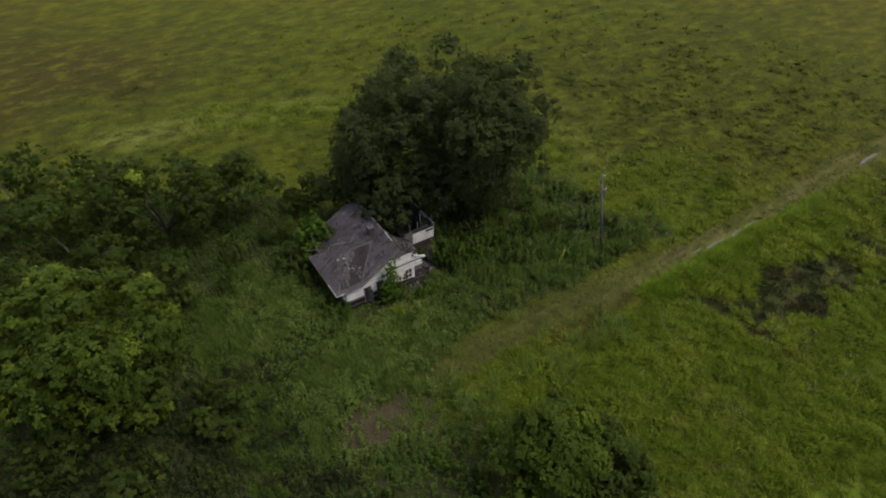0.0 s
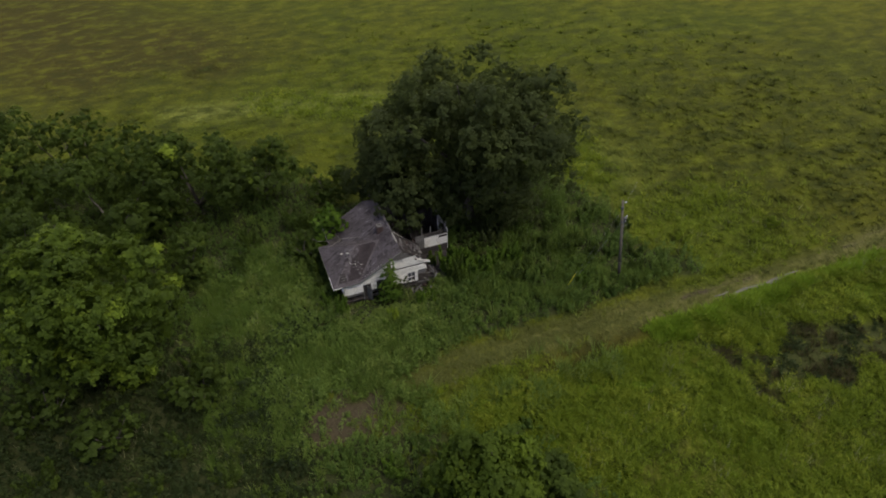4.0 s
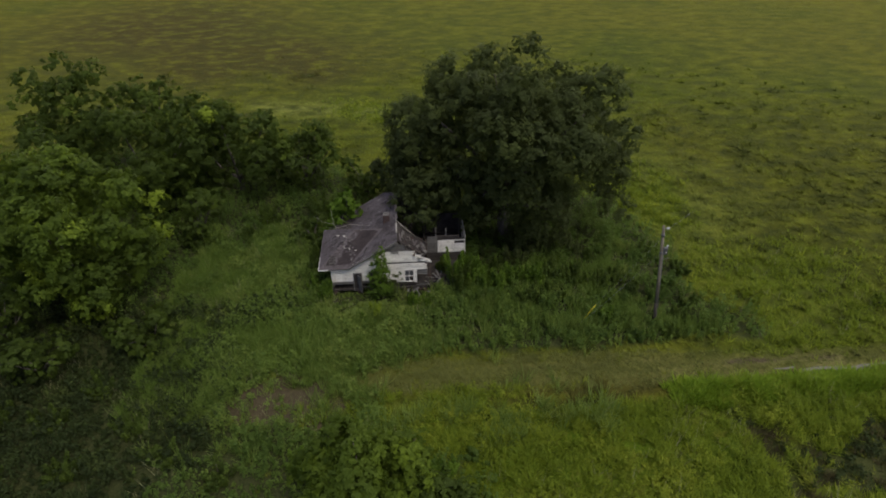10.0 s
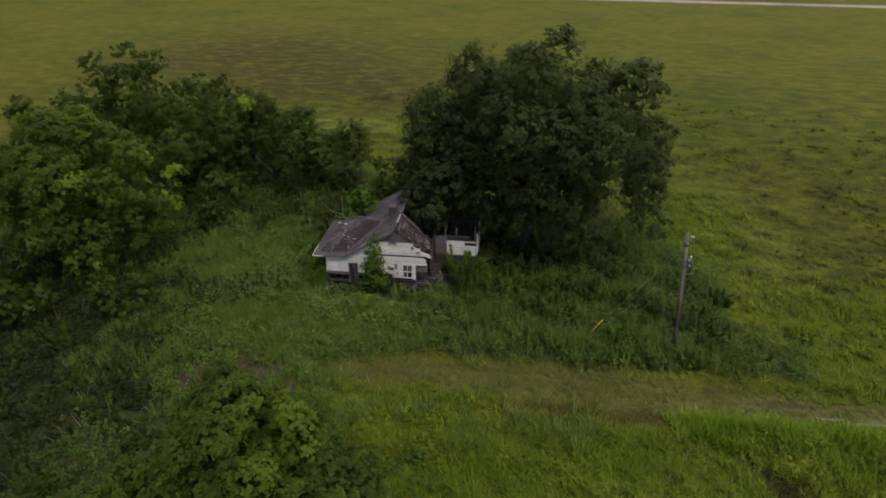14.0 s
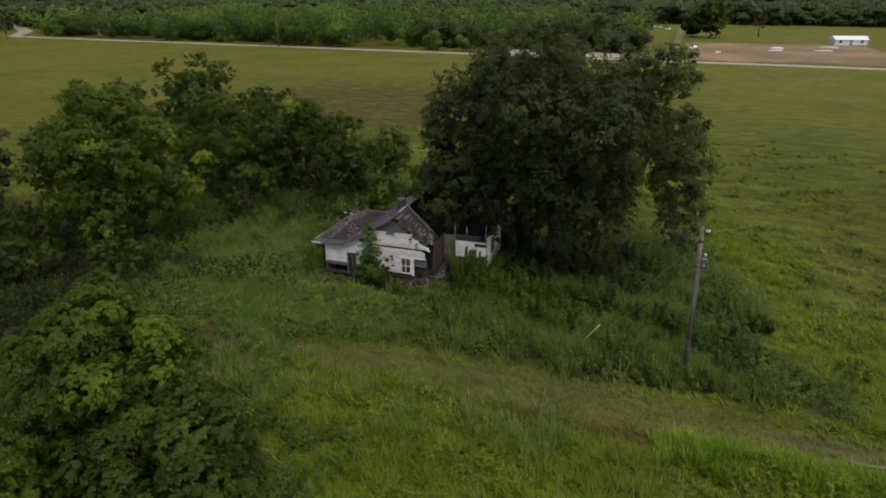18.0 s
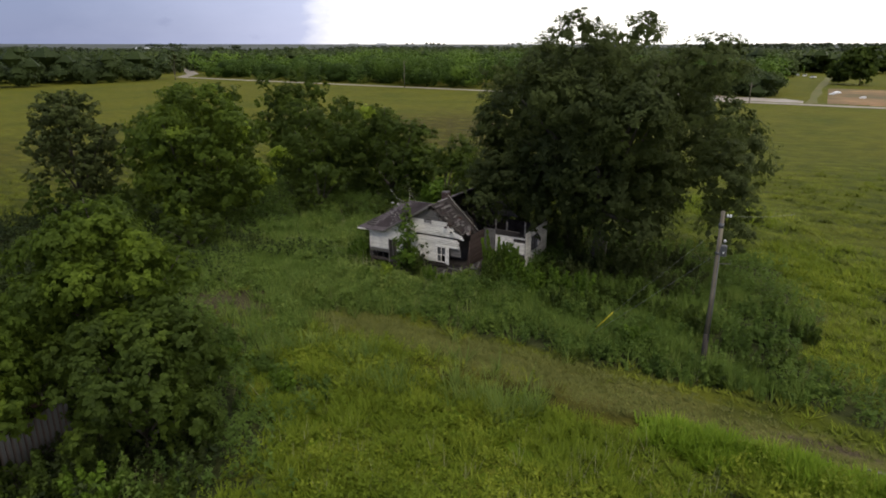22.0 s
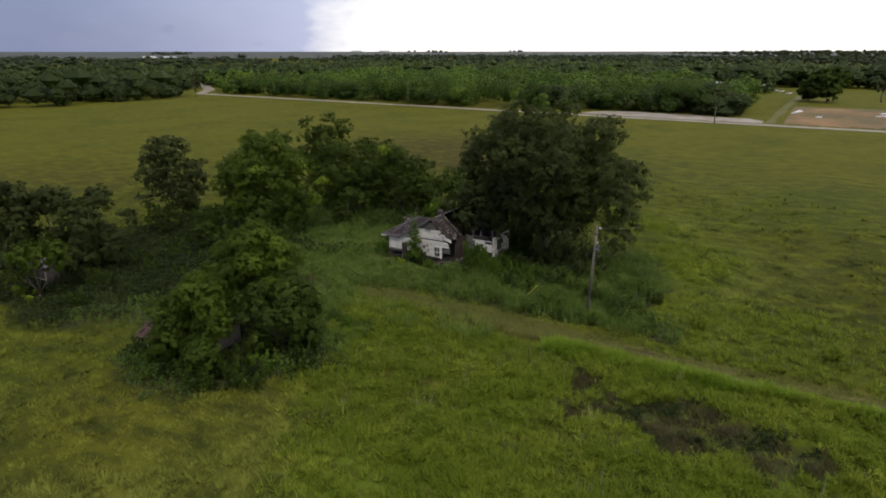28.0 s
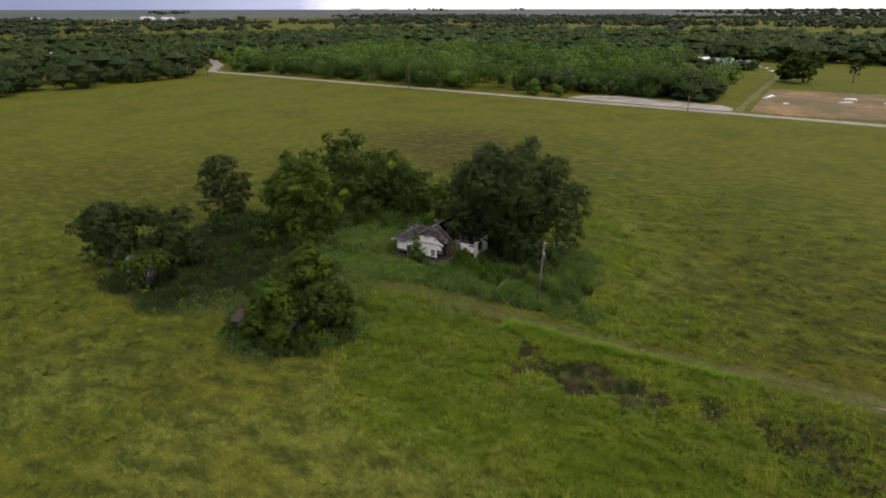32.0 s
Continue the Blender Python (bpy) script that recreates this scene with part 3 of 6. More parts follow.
def build_ground():
    def axis(lo, hi, step):
        fine = np.arange(lo, hi + step / 2, step)
        out = step * 1.28 ** np.arange(1, 40)
        out = np.cumsum(out)
        up = hi + out[hi + out < 5800]
        dn = lo - out[lo - out > -5800]
        return np.concatenate([[-6400.0], dn[::-1], fine, up, [6400.0]])
    xs, ys = axis(-62, 92, 0.72), axis(-82, 58, 0.72)
    gx, gy = np.meshgrid(xs, ys)
    x, y = gx.ravel(), gy.ravel()
    co = np.stack([x, y, ground_z(x, y)], 1)
    nx, ny = len(xs), len(ys)
    i = np.arange(nx * ny).reshape(ny, nx)
    faces = np.stack([i[:-1, :-1], i[:-1, 1:], i[1:, 1:], i[1:, :-1]], -1).reshape(-1, 4)
    me = bpy.data.meshes.new("ground")
    me.vertices.add(len(co))
    me.loops.add(faces.size)
    me.polygons.add(len(faces))
    me.vertices.foreach_set("co", co.astype(np.float32).ravel())
    me.loops.foreach_set("vertex_index", faces.astype(np.int32).ravel())
    me.polygons.foreach_set("loop_start", np.arange(0, faces.size, 4, dtype=np.int32))
    me.polygons.foreach_set("loop_total", np.full(len(faces), 4, np.int32))
    me.polygons.foreach_set("use_smooth", np.ones(len(faces), bool))
    ruts = np.exp(-((np.abs(y - track_y(x)) - 0.85) / 0.40) ** 2) * smooth01((x - 0) / 8)
    soil = np.clip((0.18 + 0.46 * smooth01((x - 24) / 14)) * ruts * (0.7 + 0.8 * wobble(x, y, 41, 7)) + 0.16 * in_mud(x, y) + 0.9 * in_bare(x, y) + 0.05 * in_weeds(x, y), 0, 1)
    worn = np.clip((0.66 * in_track(x, y) + 0.4 * ruts) * (0.75 + 0.5 * wobble(x, y, 42, 4)) * (0.8 + 0.6 * smooth01((x - 15) / 25)), 0, 1)
    # leaf litter under weeds; over mud the same tone also paints shade between mounds
    for name, val in (("soil", soil), ("lush", in_lush(x, y)), ("litter_and_mud_shade", np.maximum(smooth01(in_weeds(x, y) * 1.4), 0.85 * in_mud(x, y))), ("worn", worn), ("brown", in_brown(x, y)), ("pale", in_pale(x, y)), ("dry", in_dry(x, y))):
        me.attributes.new(name, "FLOAT", "POINT").data.foreach_set("value", val.astype(np.float32))
    me.materials.append(M_GROUND)
    me.update(calc_edges=True)
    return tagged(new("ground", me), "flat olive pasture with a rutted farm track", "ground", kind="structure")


build_ground()


# ---- leaves and plants ----
def unit(v):
    return v / np.maximum(np.linalg.norm(v, axis=-1, keepdims=True), 1e-9)


def leaf_tris(rng, p, n, size, aspect=0.6):
    """Small pointed leaves at p, facing n."""
    k = len(p)
    n = unit(n)
    u = unit(np.cross(n, rng.normal(size=(k, 3))))
    v = np.cross(n, u)
    s = size * rng.uniform(0.6, 1.4, (k, 1))
    return np.stack([p - u * s * 0.4 - v * s * aspect * 0.5, p - u * s * 0.4 + v * s * aspect * 0.5, p + u * s * 0.6 - n * s * 0.12], 1)


def crown_leaves(rng, lobes, count, size, puff=0.30, per=40, up=0.35):
    """Leaves in ragged sprays over the outside of lobes (rows of x, y, z, rx, rz), with gaps of shade between the sprays."""
    lob = np.asarray(lobes, float)
    area = lob[:, 3] * (lob[:, 3] + lob[:, 4])
    k = max(int(count * 1.7) // per, 4)
    pick = rng.choice(len(lob), size=k, p=area / area.sum())
    d = unit(rng.normal(size=(k, 3)) + np.array([0, 0, 0.30]))
    r3 = lob[pick][:, [3, 3, 4]]
    ctr = lob[pick][:, :3] + d * r3 * (1.04 - 0.38 * rng.uniform(0, 1, (k, 1)) ** 2)
    inside = np.zeros(k, bool)
    for i, row in enumerate(lob):
        q = (ctr - row[:3]) / row[[3, 3, 4]]
        inside |= ((q * q).sum(1) < 0.42) & (pick != i)
    ok = np.flatnonzero(~inside)[:max(count // per, 4)]
    pick, d, ctr = pick[ok], d[ok], ctr[ok]
    per = int(per * min(2.0, (count / per) / max(len(ok), 1)))
    spread = np.minimum(puff * 1.15 * lob[pick][:, 3], 1.1) * rng.uniform(0.5, 1.25, len(pick))
    idx = np.repeat(np.arange(len(pick)), per)
    # each spray is a few leafy twigs that fan outwards and droop at their tips
    twig = unit(rng.normal(size=(len(pick), 5, 3)) * 0.9 + 0.6 * d[:, None] + np.array([0, 0, 0.35]))
    which, f = rng.randint(0, 5, len(idx)), rng.uniform(0.05, 1.15, len(idx)) ** 0.7
    axis = twig[idx, which]
    side = unit(rng.normal(size=(len(idx), 3)))
    p = ctr[idx] + (axis * f[:, None] + side * (0.34 * (1.2 - 0.7 * f))[:, None] + np.array([0, 0, -0.22]) * (f ** 2)[:, None]) * spread[idx][:, None] * np.array([1, 1, 0.85])
    nrm = unit(axis * 0.30 + side * 0.30 + d[idx] * 0.85 + rng.normal(size=(len(idx), 3)) * 0.22 + np.array([0, 0, up]))
    tone = np.clip(0.6 * rng.uniform(0, 1, len(lob))[pick] + 0.4 * rng.uniform(0, 1, len(pick)) ** 1.3, 0, 1)
    leaves = leaf_tris(rng, p, nrm, size, 0.62)
    # broad inner triangles close the crown and block light; halved tone paints its shade
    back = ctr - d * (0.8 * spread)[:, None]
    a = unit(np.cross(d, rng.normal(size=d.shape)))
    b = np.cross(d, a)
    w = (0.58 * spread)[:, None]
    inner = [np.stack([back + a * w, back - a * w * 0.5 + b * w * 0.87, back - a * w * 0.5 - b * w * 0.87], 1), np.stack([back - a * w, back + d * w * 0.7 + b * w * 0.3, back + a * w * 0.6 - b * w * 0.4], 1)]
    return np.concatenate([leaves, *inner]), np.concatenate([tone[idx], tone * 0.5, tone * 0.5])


def tree(name, base, height, spread, crown_base, mat, label, seed, leaves=14000, leaf=0.34, lobes=26, trunk=0.3, lean=(0, 0), squash=1.0, category="tree", extra=(), limbs=7, per=40, open_side=None, gap=None, clump=(0.19, 0.33), thin=None, full=2.3, hollow=None):
    """A tapered trunk, limbs and a crown of many leaf sprays with an uneven outline. extra: more lobes in the tree's own metres."""
    rng = np.random.RandomState(seed)
    bx, by = base
    root = empty(name, pose(bx, by, float(ground_z(bx, by)) - 0.05), label, category)
    mid = np.array([lean[0], lean[1], (height + crown_base) / 2])
    half = (height - crown_base) / 2
    rows = []
    for i in range(lobes):
        d = unit(rng.normal(size=3))
        d = d / (np.abs(d) ** full).sum() ** (1 / full)
        k = 1.0 - 0.5 * rng.uniform() ** 1.6
        size = rng.uniform(*clump) * spread
        c = mid + d * k * np.array([spread - size, (spread - size) * squash, max(half - 0.8 * size, 0.3 * half)])
        rows.append((*c, size, size * rng.uniform(0.7, 0.95)))
    rows = [r for r in rows if not (thin and r[0] > thin[0] and rng.uniform() < thin[1])]
    rows = [r for r in rows if not (hollow and hollow[0] < r[0] < hollow[1] and hollow[2] < r[2] < hollow[3] and rng.uniform() < hollow[4])]
    rows = [r for r in rows if not (open_side and r[0] > open_side[0] and r[2] - r[4] < open_side[1]) and not (gap and r[0] < gap[0] and r[1] < gap[1] and r[2] < gap[2])] + list(extra)
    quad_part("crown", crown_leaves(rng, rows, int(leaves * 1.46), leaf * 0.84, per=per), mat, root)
    fork = np.array([lean[0] * 0.5, lean[1] * 0.5, crown_base + 0.25 * half])
    pts = [(0, 0, 0), (0.04 * spread * rng.normal(), 0.04 * spread * rng.normal(), fork[2] * 0.5), tuple(fork)]
    part("trunk", tube_bm(pts, [trunk * 1.25, trunk * 0.95, trunk * 0.7], 9), M_BARK, root)
    for i in sorted(range(len(rows)), key=lambda q: -rows[q][3])[:limbs]:
        c = np.array(rows[i][:3])
        m1 = fork * 0.55 + c * 0.45 + rng.normal(size=3) * 0.12 * spread * 0.4
        m1[2] = max(m1[2], fork[2] * 0.7)
        part("limb", tube_bm([tuple(fork - [0, 0, 0.15 * i / limbs]), tuple(m1), tuple(c), tuple(c + (c - m1) * 0.35)], [trunk * 0.55, trunk * 0.36, trunk * 0.18, trunk * 0.05], 6), M_BARK, root)
    return root


def bush(base, radius, height, mat, label, seed, leaves=1500, leaf=0.2, name="bush"):
    """Many upright stems, leafy from low down, of uneven height."""
    rng = np.random.RandomState(seed)
    bx, by = base
    root = empty(name, pose(bx, by, float(ground_z(bx, by)) - 0.03), label, "bush")
    stems = 6 + int(radius * 4)
    pts, nrm, tone = [], [], []
    for i in range(stems):
        a, r = rng.uniform(0, 2 * math.pi), radius * math.sqrt(rng.uniform(0, 0.75))
        h = height * rng.uniform(0.55, 1.0) * (1 - 0.35 * (r / radius) ** 2)
        foot, tip = np.array([0.45 * r * math.cos(a), 0.45 * r * math.sin(a), 0]), np.array([r * math.cos(a), r * math.sin(a), h])
        k = int(1.08 * leaves / stems)
        tone.append(np.full(k, rng.uniform(0, 1)))
        f = rng.uniform(0.12, 1.0, k) ** 0.85
        o = unit(rng.normal(size=(k, 3)))
        fat = (0.16 + 0.15 * radius) * (1.25 - 0.95 * f)
        pts.append(foot + (tip - foot) * f[:, None] + o * (fat * rng.uniform(0.3, 1.0, k))[:, None])
        nrm.append(o + rng.normal(size=(k, 3)) * 0.5 + np.array([0, 0, 0.6]))
        if i < 6:
            part("stem", tube_bm([tuple(foot), tuple(foot * 0.4 + tip * 0.5), tuple(tip)], [0.045, 0.03, 0.008], 5), M_BARK, root)
    quad_part("foliage", leaf_tris(rng, np.concatenate(pts), np.concatenate(nrm), leaf, 0.6), mat, root, "", np.concatenate(tone))
    return root


def scatter(rng, count, x0, x1, y0, y1, keep):
    x, y = rng.uniform(x0, x1, count), rng.uniform(y0, y1, count)
    ok = rng.uniform(0, 1, count) < keep(x, y)
    return x[ok], y[ok]


def blades(rng, x, y, per, length, width, lean=0.55, heading=(-0.45, 0.55), least=0.15, comb=0.8, wide=0.16):
    """Tufts of bent blades rooted at x, y."""
    k = len(x)
    idx = np.repeat(np.arange(k), per)
    m = len(idx)
    a = rng.uniform(0, 2 * math.pi, m)
    r = rng.uniform(0, wide, m)
    ln = (np.broadcast_to(length, k) * rng.uniform(0.7, 1.25, k))[idx] * rng.uniform(0.7, 1.15, m)
    root = np.stack([x[idx] + r * np.cos(a), y[idx] + r * np.sin(a), ground_z(x[idx], y[idx]) - 0.02], 1)
    tilt = rng.uniform(least, 1.0, m) * lean
    out = np.stack([np.cos(a), np.sin(a), np.zeros(m)], 1)
    if heading is not None:
        out = unit(out * 0.6 + np.array([*heading, 0]) * comb)
    side = np.stack([-out[:, 1], out[:, 0], np.zeros(m)], 1)
    tip = root + out * (ln * np.sin(tilt) * 1.1)[:, None] + np.array([0, 0, 1.0]) * (ln * np.cos(tilt))[:, None]
    w = width * rng.uniform(0.6, 1.3, (m, 1))
    tone = rng.uniform(0, 1, k)[idx]
    return np.stack([root - side * w, root + side * w, tip], 1), tone


def leafy_plants(rng, x, y, h, per, leaf):
    """Broad-leaved weeds: leaves set round upright stalks."""
    k = len(x)
    idx = np.repeat(np.arange(k), per)
    m = len(idx)
    a = rng.uniform(0, 2 * math.pi, m)
    f = rng.uniform(0.12, 1.0, m) ** 0.8
    r = rng.uniform(0.04, 0.26, m) * (1.15 - 0.6 * f)
    p = np.stack([x[idx] + r * np.cos(a), y[idx] + r * np.sin(a), ground_z(x[idx], y[idx]) + h[idx] * f], 1)
    nrm = np.stack([np.cos(a) * 0.55, np.sin(a) * 0.55, np.full(m, 0.8)], 1) + rng.normal(size=(m, 3)) * 0.4
    tone = np.clip(0.5 + 0.35 * wobble(x, y, 50, 0.9) + 0.3 * wobble(x, y, 51, 3.0) + rng.uniform(-0.3, 0.3, k), 0, 1)
    return leaf_tris(rng, p, nrm, leaf, 0.6), tone[idx]


def in_yard(x, y):
    """The lighter growth of the old yard, before and beside the house."""
    x, y = np.asarray(x, float), np.asarray(y, float)
    return smooth01((13 - x + 3 * wobble(x, y, 18, 4)) / 7) * smooth01((x + 11 - 2 * wobble(x, y, 19, 3)) / 4) * smooth01((y + 17) / 3) * smooth01((12 - y) / 4)


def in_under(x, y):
    """Coarse undergrowth south of the elm and round the sheds, tree shade put into its colour."""
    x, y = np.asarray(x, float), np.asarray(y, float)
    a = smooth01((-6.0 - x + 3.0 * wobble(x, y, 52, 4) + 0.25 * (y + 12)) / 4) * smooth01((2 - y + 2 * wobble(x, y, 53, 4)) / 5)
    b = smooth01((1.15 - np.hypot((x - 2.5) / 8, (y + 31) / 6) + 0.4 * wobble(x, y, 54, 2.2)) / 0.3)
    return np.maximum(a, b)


def house_clear(x, y):
    return ~((x > -0.3) & (x < 12.8) & (y > -0.15) & (y < 9.3))


# ---- the ruined house ----
RIDGE_X, RIDGE_Z, EAVE_Z, FRONT, BACK = 6.0, 5.85, 3.12, -0.35, 10.05
house = empty("house", pose(0, 0, 0), "abandoned white wooden farmhouse with a torn grey shingle roof", "house")
rng_h = random.Random(4)


def gable_left(z):
    return 1.5 + (z - EAVE_Z) / 0.61


def torn_right(z):
    """The ragged end of the siding on the gable."""
    return min(8.72, 9.12 - (z - 3.36) * 1.33) if z > 3.36 else 8.72


def siding(parent, x0, x1, y, z, mat, h=0.15):
    board("siding_board", parent, mat, ((x0 + x1) / 2, y, z), (x1 - x0, 0.028, h * 0.97), (9, 0, rng_h.uniform(-0.15, 0.15)))


front_openings = [(1.9, 2.56, 0.3, 2.40), (3.27, 4.06, 0.5, 2.52), (6.60, 7.45, 1.20, 2.50), (7.74, 8.72, 1.0, 2.42)]
z = 0.62
while z < 5.5:
    x0, x1 = (-0.12, 8.72) if z < EAVE_Z else (gable_left(z) + 0.05, torn_right(z) + rng_h.uniform(-0.30, 0.12))
    if 3.20 < z < 3.44:
        x1 = 4.62
    runs = [(x0, x1)]
    for ox0, ox1, oz0, oz1 in front_openings:
        if oz0 < z < oz1:
            runs = [p for a, b in runs for p in ((a, min(b, ox0)), (max(a, ox1), b)) if p[1] - p[0] > 0.05]
    for a, b in runs:
        cuts = [a] + sorted(c for c in (rng_h.uniform(a, b) for _ in range(int((b - a) / 3.2))) if a + 0.6 < c < b - 0.6) + [b]
        for c, d in zip(cuts, cuts[1:]):
            low = z < 1.42 if d < 3.3 else z < 1.12
            if low:
                if rng_h.random() < 0.42:
                    continue
                siding(house, c + 0.006, d - 0.006, -0.045, z, M_GREYWOOD if d < 5 or rng_h.random() < 0.5 else M_DARKWOOD)
            elif z > 4.66:
                siding(house, c + 0.004, d - 0.004, -0.05, z, M_GREYWOOD)
            elif z > 3.4 or rng_h.random() > 0.035:
                siding(house, c + 0.004, d - 0.004 - (rng_h.uniform(0, 0.2) if d > 8.5 else 0), -0.05, z, M_WHITE)
    z += 0.15
# boards that hang crooked at the torn edge
for a, b in (((7.6, -0.08, 4.05), (9.0, -0.08, 3.52)), ((8.0, -0.09, 3.66), (9.12, -0.12, 3.36)), ((2.55, -0.07, 2.05), (3.2, -0.07, 1.96))):
    beam("loose_board", house, M_WHITE, a, b, 0.03, 0.14)
# added dark sheet stands in for the unlit inside of the gap
part("band_gap", box_bm(4.62, 8.70, -0.02, 0.0, 3.18, 3.47), M_DARKWOOD, house, "dark sheet in the gap of a missing board")
# frame behind the siding
for x in np.arange(-0.05, 8.8, 0.61):
    if not any(a - 0.05 < x < b + 0.05 for a, b, _, _ in front_openings):
        top = EAVE_Z if x < 2 else min(RIDGE_Z - 0.2, EAVE_Z + (min(x, 2 * RIDGE_X - x) - 1.5) * 0.6)
        board("stud", house, M_DARKWOOD, (float(x), 0.03, (0.45 + top) / 2), (0.05, 0.09, top - 0.45))
part("sill_beam", box_bm(-0.15, 8.75, -0.03, 0.14, 0.38, 0.56, 0.01), M_DARKWOOD, house)
for x in (0.1, 2.3, 4.4, 6.6, 8.5):
    part("pier", box_bm(x - 0.18, x + 0.18, 0.0, 0.36, -0.1, 0.40, 0.015), M_BRICK, house)
part("floor_deck", box_bm(-0.1, 12.4, 0.1, 8.9, 0.46, 0.54), M_DARKWOOD, house)
# inner lining, toned dark for the unlit inside seen through the openings
part("inner_wall", box_bm(-0.1, 8.6, 3.0, 3.1, 0.5, 3.1), M_INSIDE, house)
part("inner_wall", box_bm(5.6, 5.7, 0.12, 3.0, 0.54, 3.1), M_INSIDE, house)
part("attic_deck", box_bm(-0.1, 6.6, 0.12, 9.5, 3.0, 3.05), M_DARKWOOD, house)
part("west_wall", box_bm(-0.14, -0.04, 0.1, 6.0, 0.5, 3.05), M_GREYWOOD, house)
for i in range(17):
    board("siding_board", house, M_WHITE if i > 4 else M_GREYWOOD, (-0.17, 3.0, 0.66 + 0.15 * i), (0.028, 6.1, 0.146), (0, -9, 0))
part("back_wall", box_bm(1.8, 8.7, 9.62, 9.7, 0.5, 3.1), M_GREYWOOD, house)
part("west_back_wall", box_bm(1.7, 1.8, 6.0, 9.6, 0.5, 3.1), M_GREYWOOD, house)
part("east_inner_wall", box_bm(8.62, 8.70, 4.4, 8.9, 0.54, 3.1), M_DARKWOOD, house)
for i in range(13):
    board("wall_plank", house, M_PLANK, (8.75 + 0.02 * (i % 2), 2.7 + 0.03 * i, 0.70 + 0.2 * i), (0.03, 3.2 - 0.06 * i, 0.19), (0, 0, rng_h.uniform(-1, 1)))

# window in the gable front, broken sashes
window = empty("window", pose(7.02, -0.06, 1.85), "small white-framed sash window with dark broken panes", "")
window.parent = house
for cx, cz, w, h in ((-0.41, 0, 0.07, 1.36), (0.41, 0, 0.07, 1.36), (0, 0.64, 0.89, 0.08), (0, -0.65, 0.92, 0.07), (0.0, 0.0, 0.04, 1.22), (0, -0.05, 0.76, 0.04)):
    board("frame_bar", window, M_WHITE, (cx, 0, cz), (w, 0.06, h))
for cx in (-0.195, 0.195):
    for cz in (-0.35, 0.29):
        if (cx, cz) != (0.195, -0.35):
            board("pane", window, M_DARKGLASS, (cx, 0.02, cz), (0.33, 0.008, 0.56))
part("door_post", box_bm(7.47, 7.72, -0.075, 0.0, 1.05, 2.66, 0.008), M_WHITE, house, "white painted casing board")
part("head_board", box_bm(6.5, 8.72, -0.085, -0.02, 2.52, 2.64, 0.008), M_WHITE, house)
door = board("door_leaf", house, M_GREYWOOD, (2.42, -0.28, 1.30), (0.60, 0.045, 1.95), (4, 3, -52))
door["label"] = "grey door leaf hanging open"
for x in (1.86, 2.60):
    board("door_jamb", house, M_GREYWOOD, (x, -0.06, 1.38), (0.08, 0.07, 2.1))
# two added dark sheets stand in for the unlit inside; the grey one is boarding
board("boarded_panel", house, M_DARKWOOD, (2.25, 0.06, 1.3), (0.66, 0.03, 2.1))
board("boarded_panel", house, M_DARKWOOD, (3.66, 0.08, 1.5), (0.8, 0.03, 2.0))
board("boarded_panel", house, M_GREYWOOD, (8.25, 0.14, 2.1), (0.95, 0.03, 0.62))
# attic vent near the gable's top
vent = empty("attic_vent", pose(5.75, -0.09, 4.55), "", "")
vent.parent = house
for i in range(4):
    board("louvre", vent, M_GREYWOOD, (0, 0, -0.15 + 0.1 * i), (0.55, 0.03, 0.07), (35, 0, 0))
board("vent_frame", vent, M_GREYWOOD, (-0.31, 0, 0), (0.06, 0.04, 0.5))
board("vent_frame", vent, M_GREYWOOD, (0.31, 0, 0), (0.06, 0.04, 0.5))

# roof slopes
WING_Y, WING_Z = 3.08, 5.10
r_e, j_v = (2.1, WING_Y, WING_Z), (4.62, WING_Y, WING_Z)
fl, bl, fg = (-1.2, FRONT, EAVE_Z), (-1.2, 6.5, EAVE_Z), (1.5, FRONT, EAVE_Z)
part("main_slope", slab_bm([(1.45, FRONT, EAVE_Z - 0.03), (RIDGE_X, FRONT, RIDGE_Z), (RIDGE_X, 8.3, RIDGE_Z), (4.8, BACK, 5.13), (1.45, BACK, EAVE_Z - 0.03)], 0.07, (0, 1, 0), (0.85, 0, 0.53)), M_SHINGLE, house, "faded mauve-grey shingles with pale streaks")
part("clipped_gable", slab_bm([(RIDGE_X, 8.3, RIDGE_Z), (4.8, BACK, 5.13), (7.2, BACK, 5.13)], 0.07, (1, 0, 0), (0, -0.86, 0.5)), M_SHINGLE, house)
part("rear_gable", slab_bm([(1.8, 9.66, 3.1), (4.8, 9.66, 5.05), (7.2, 9.66, 5.05), (9.6, 9.66, 3.1)], 0.05, (1, 0, 0), (0, 0, 1)), M_GREYWOOD, house)
part("wing_slope", slab_bm([(-1.2, FRONT, EAVE_Z), (1.55, FRONT, EAVE_Z + 0.02), (4.72, WING_Y, WING_Z + 0.02), r_e], 0.07, (1, 0, 0), (0, 0.86, 0.5)), M_SHINGLE, house)
part("hip_slope", slab_bm([fl, r_e, bl], 0.07, (0, 1, 0), (0.86, 0, 0.5)), M_SHINGLE, house)
part("rear_wing_slope", slab_bm([bl, r_e, (4.72, WING_Y, WING_Z + 0.02), (1.5, 6.5, EAVE_Z)], 0.07, (1, 0, 0), (0, -0.86, 0.5)), M_SHINGLE, house)
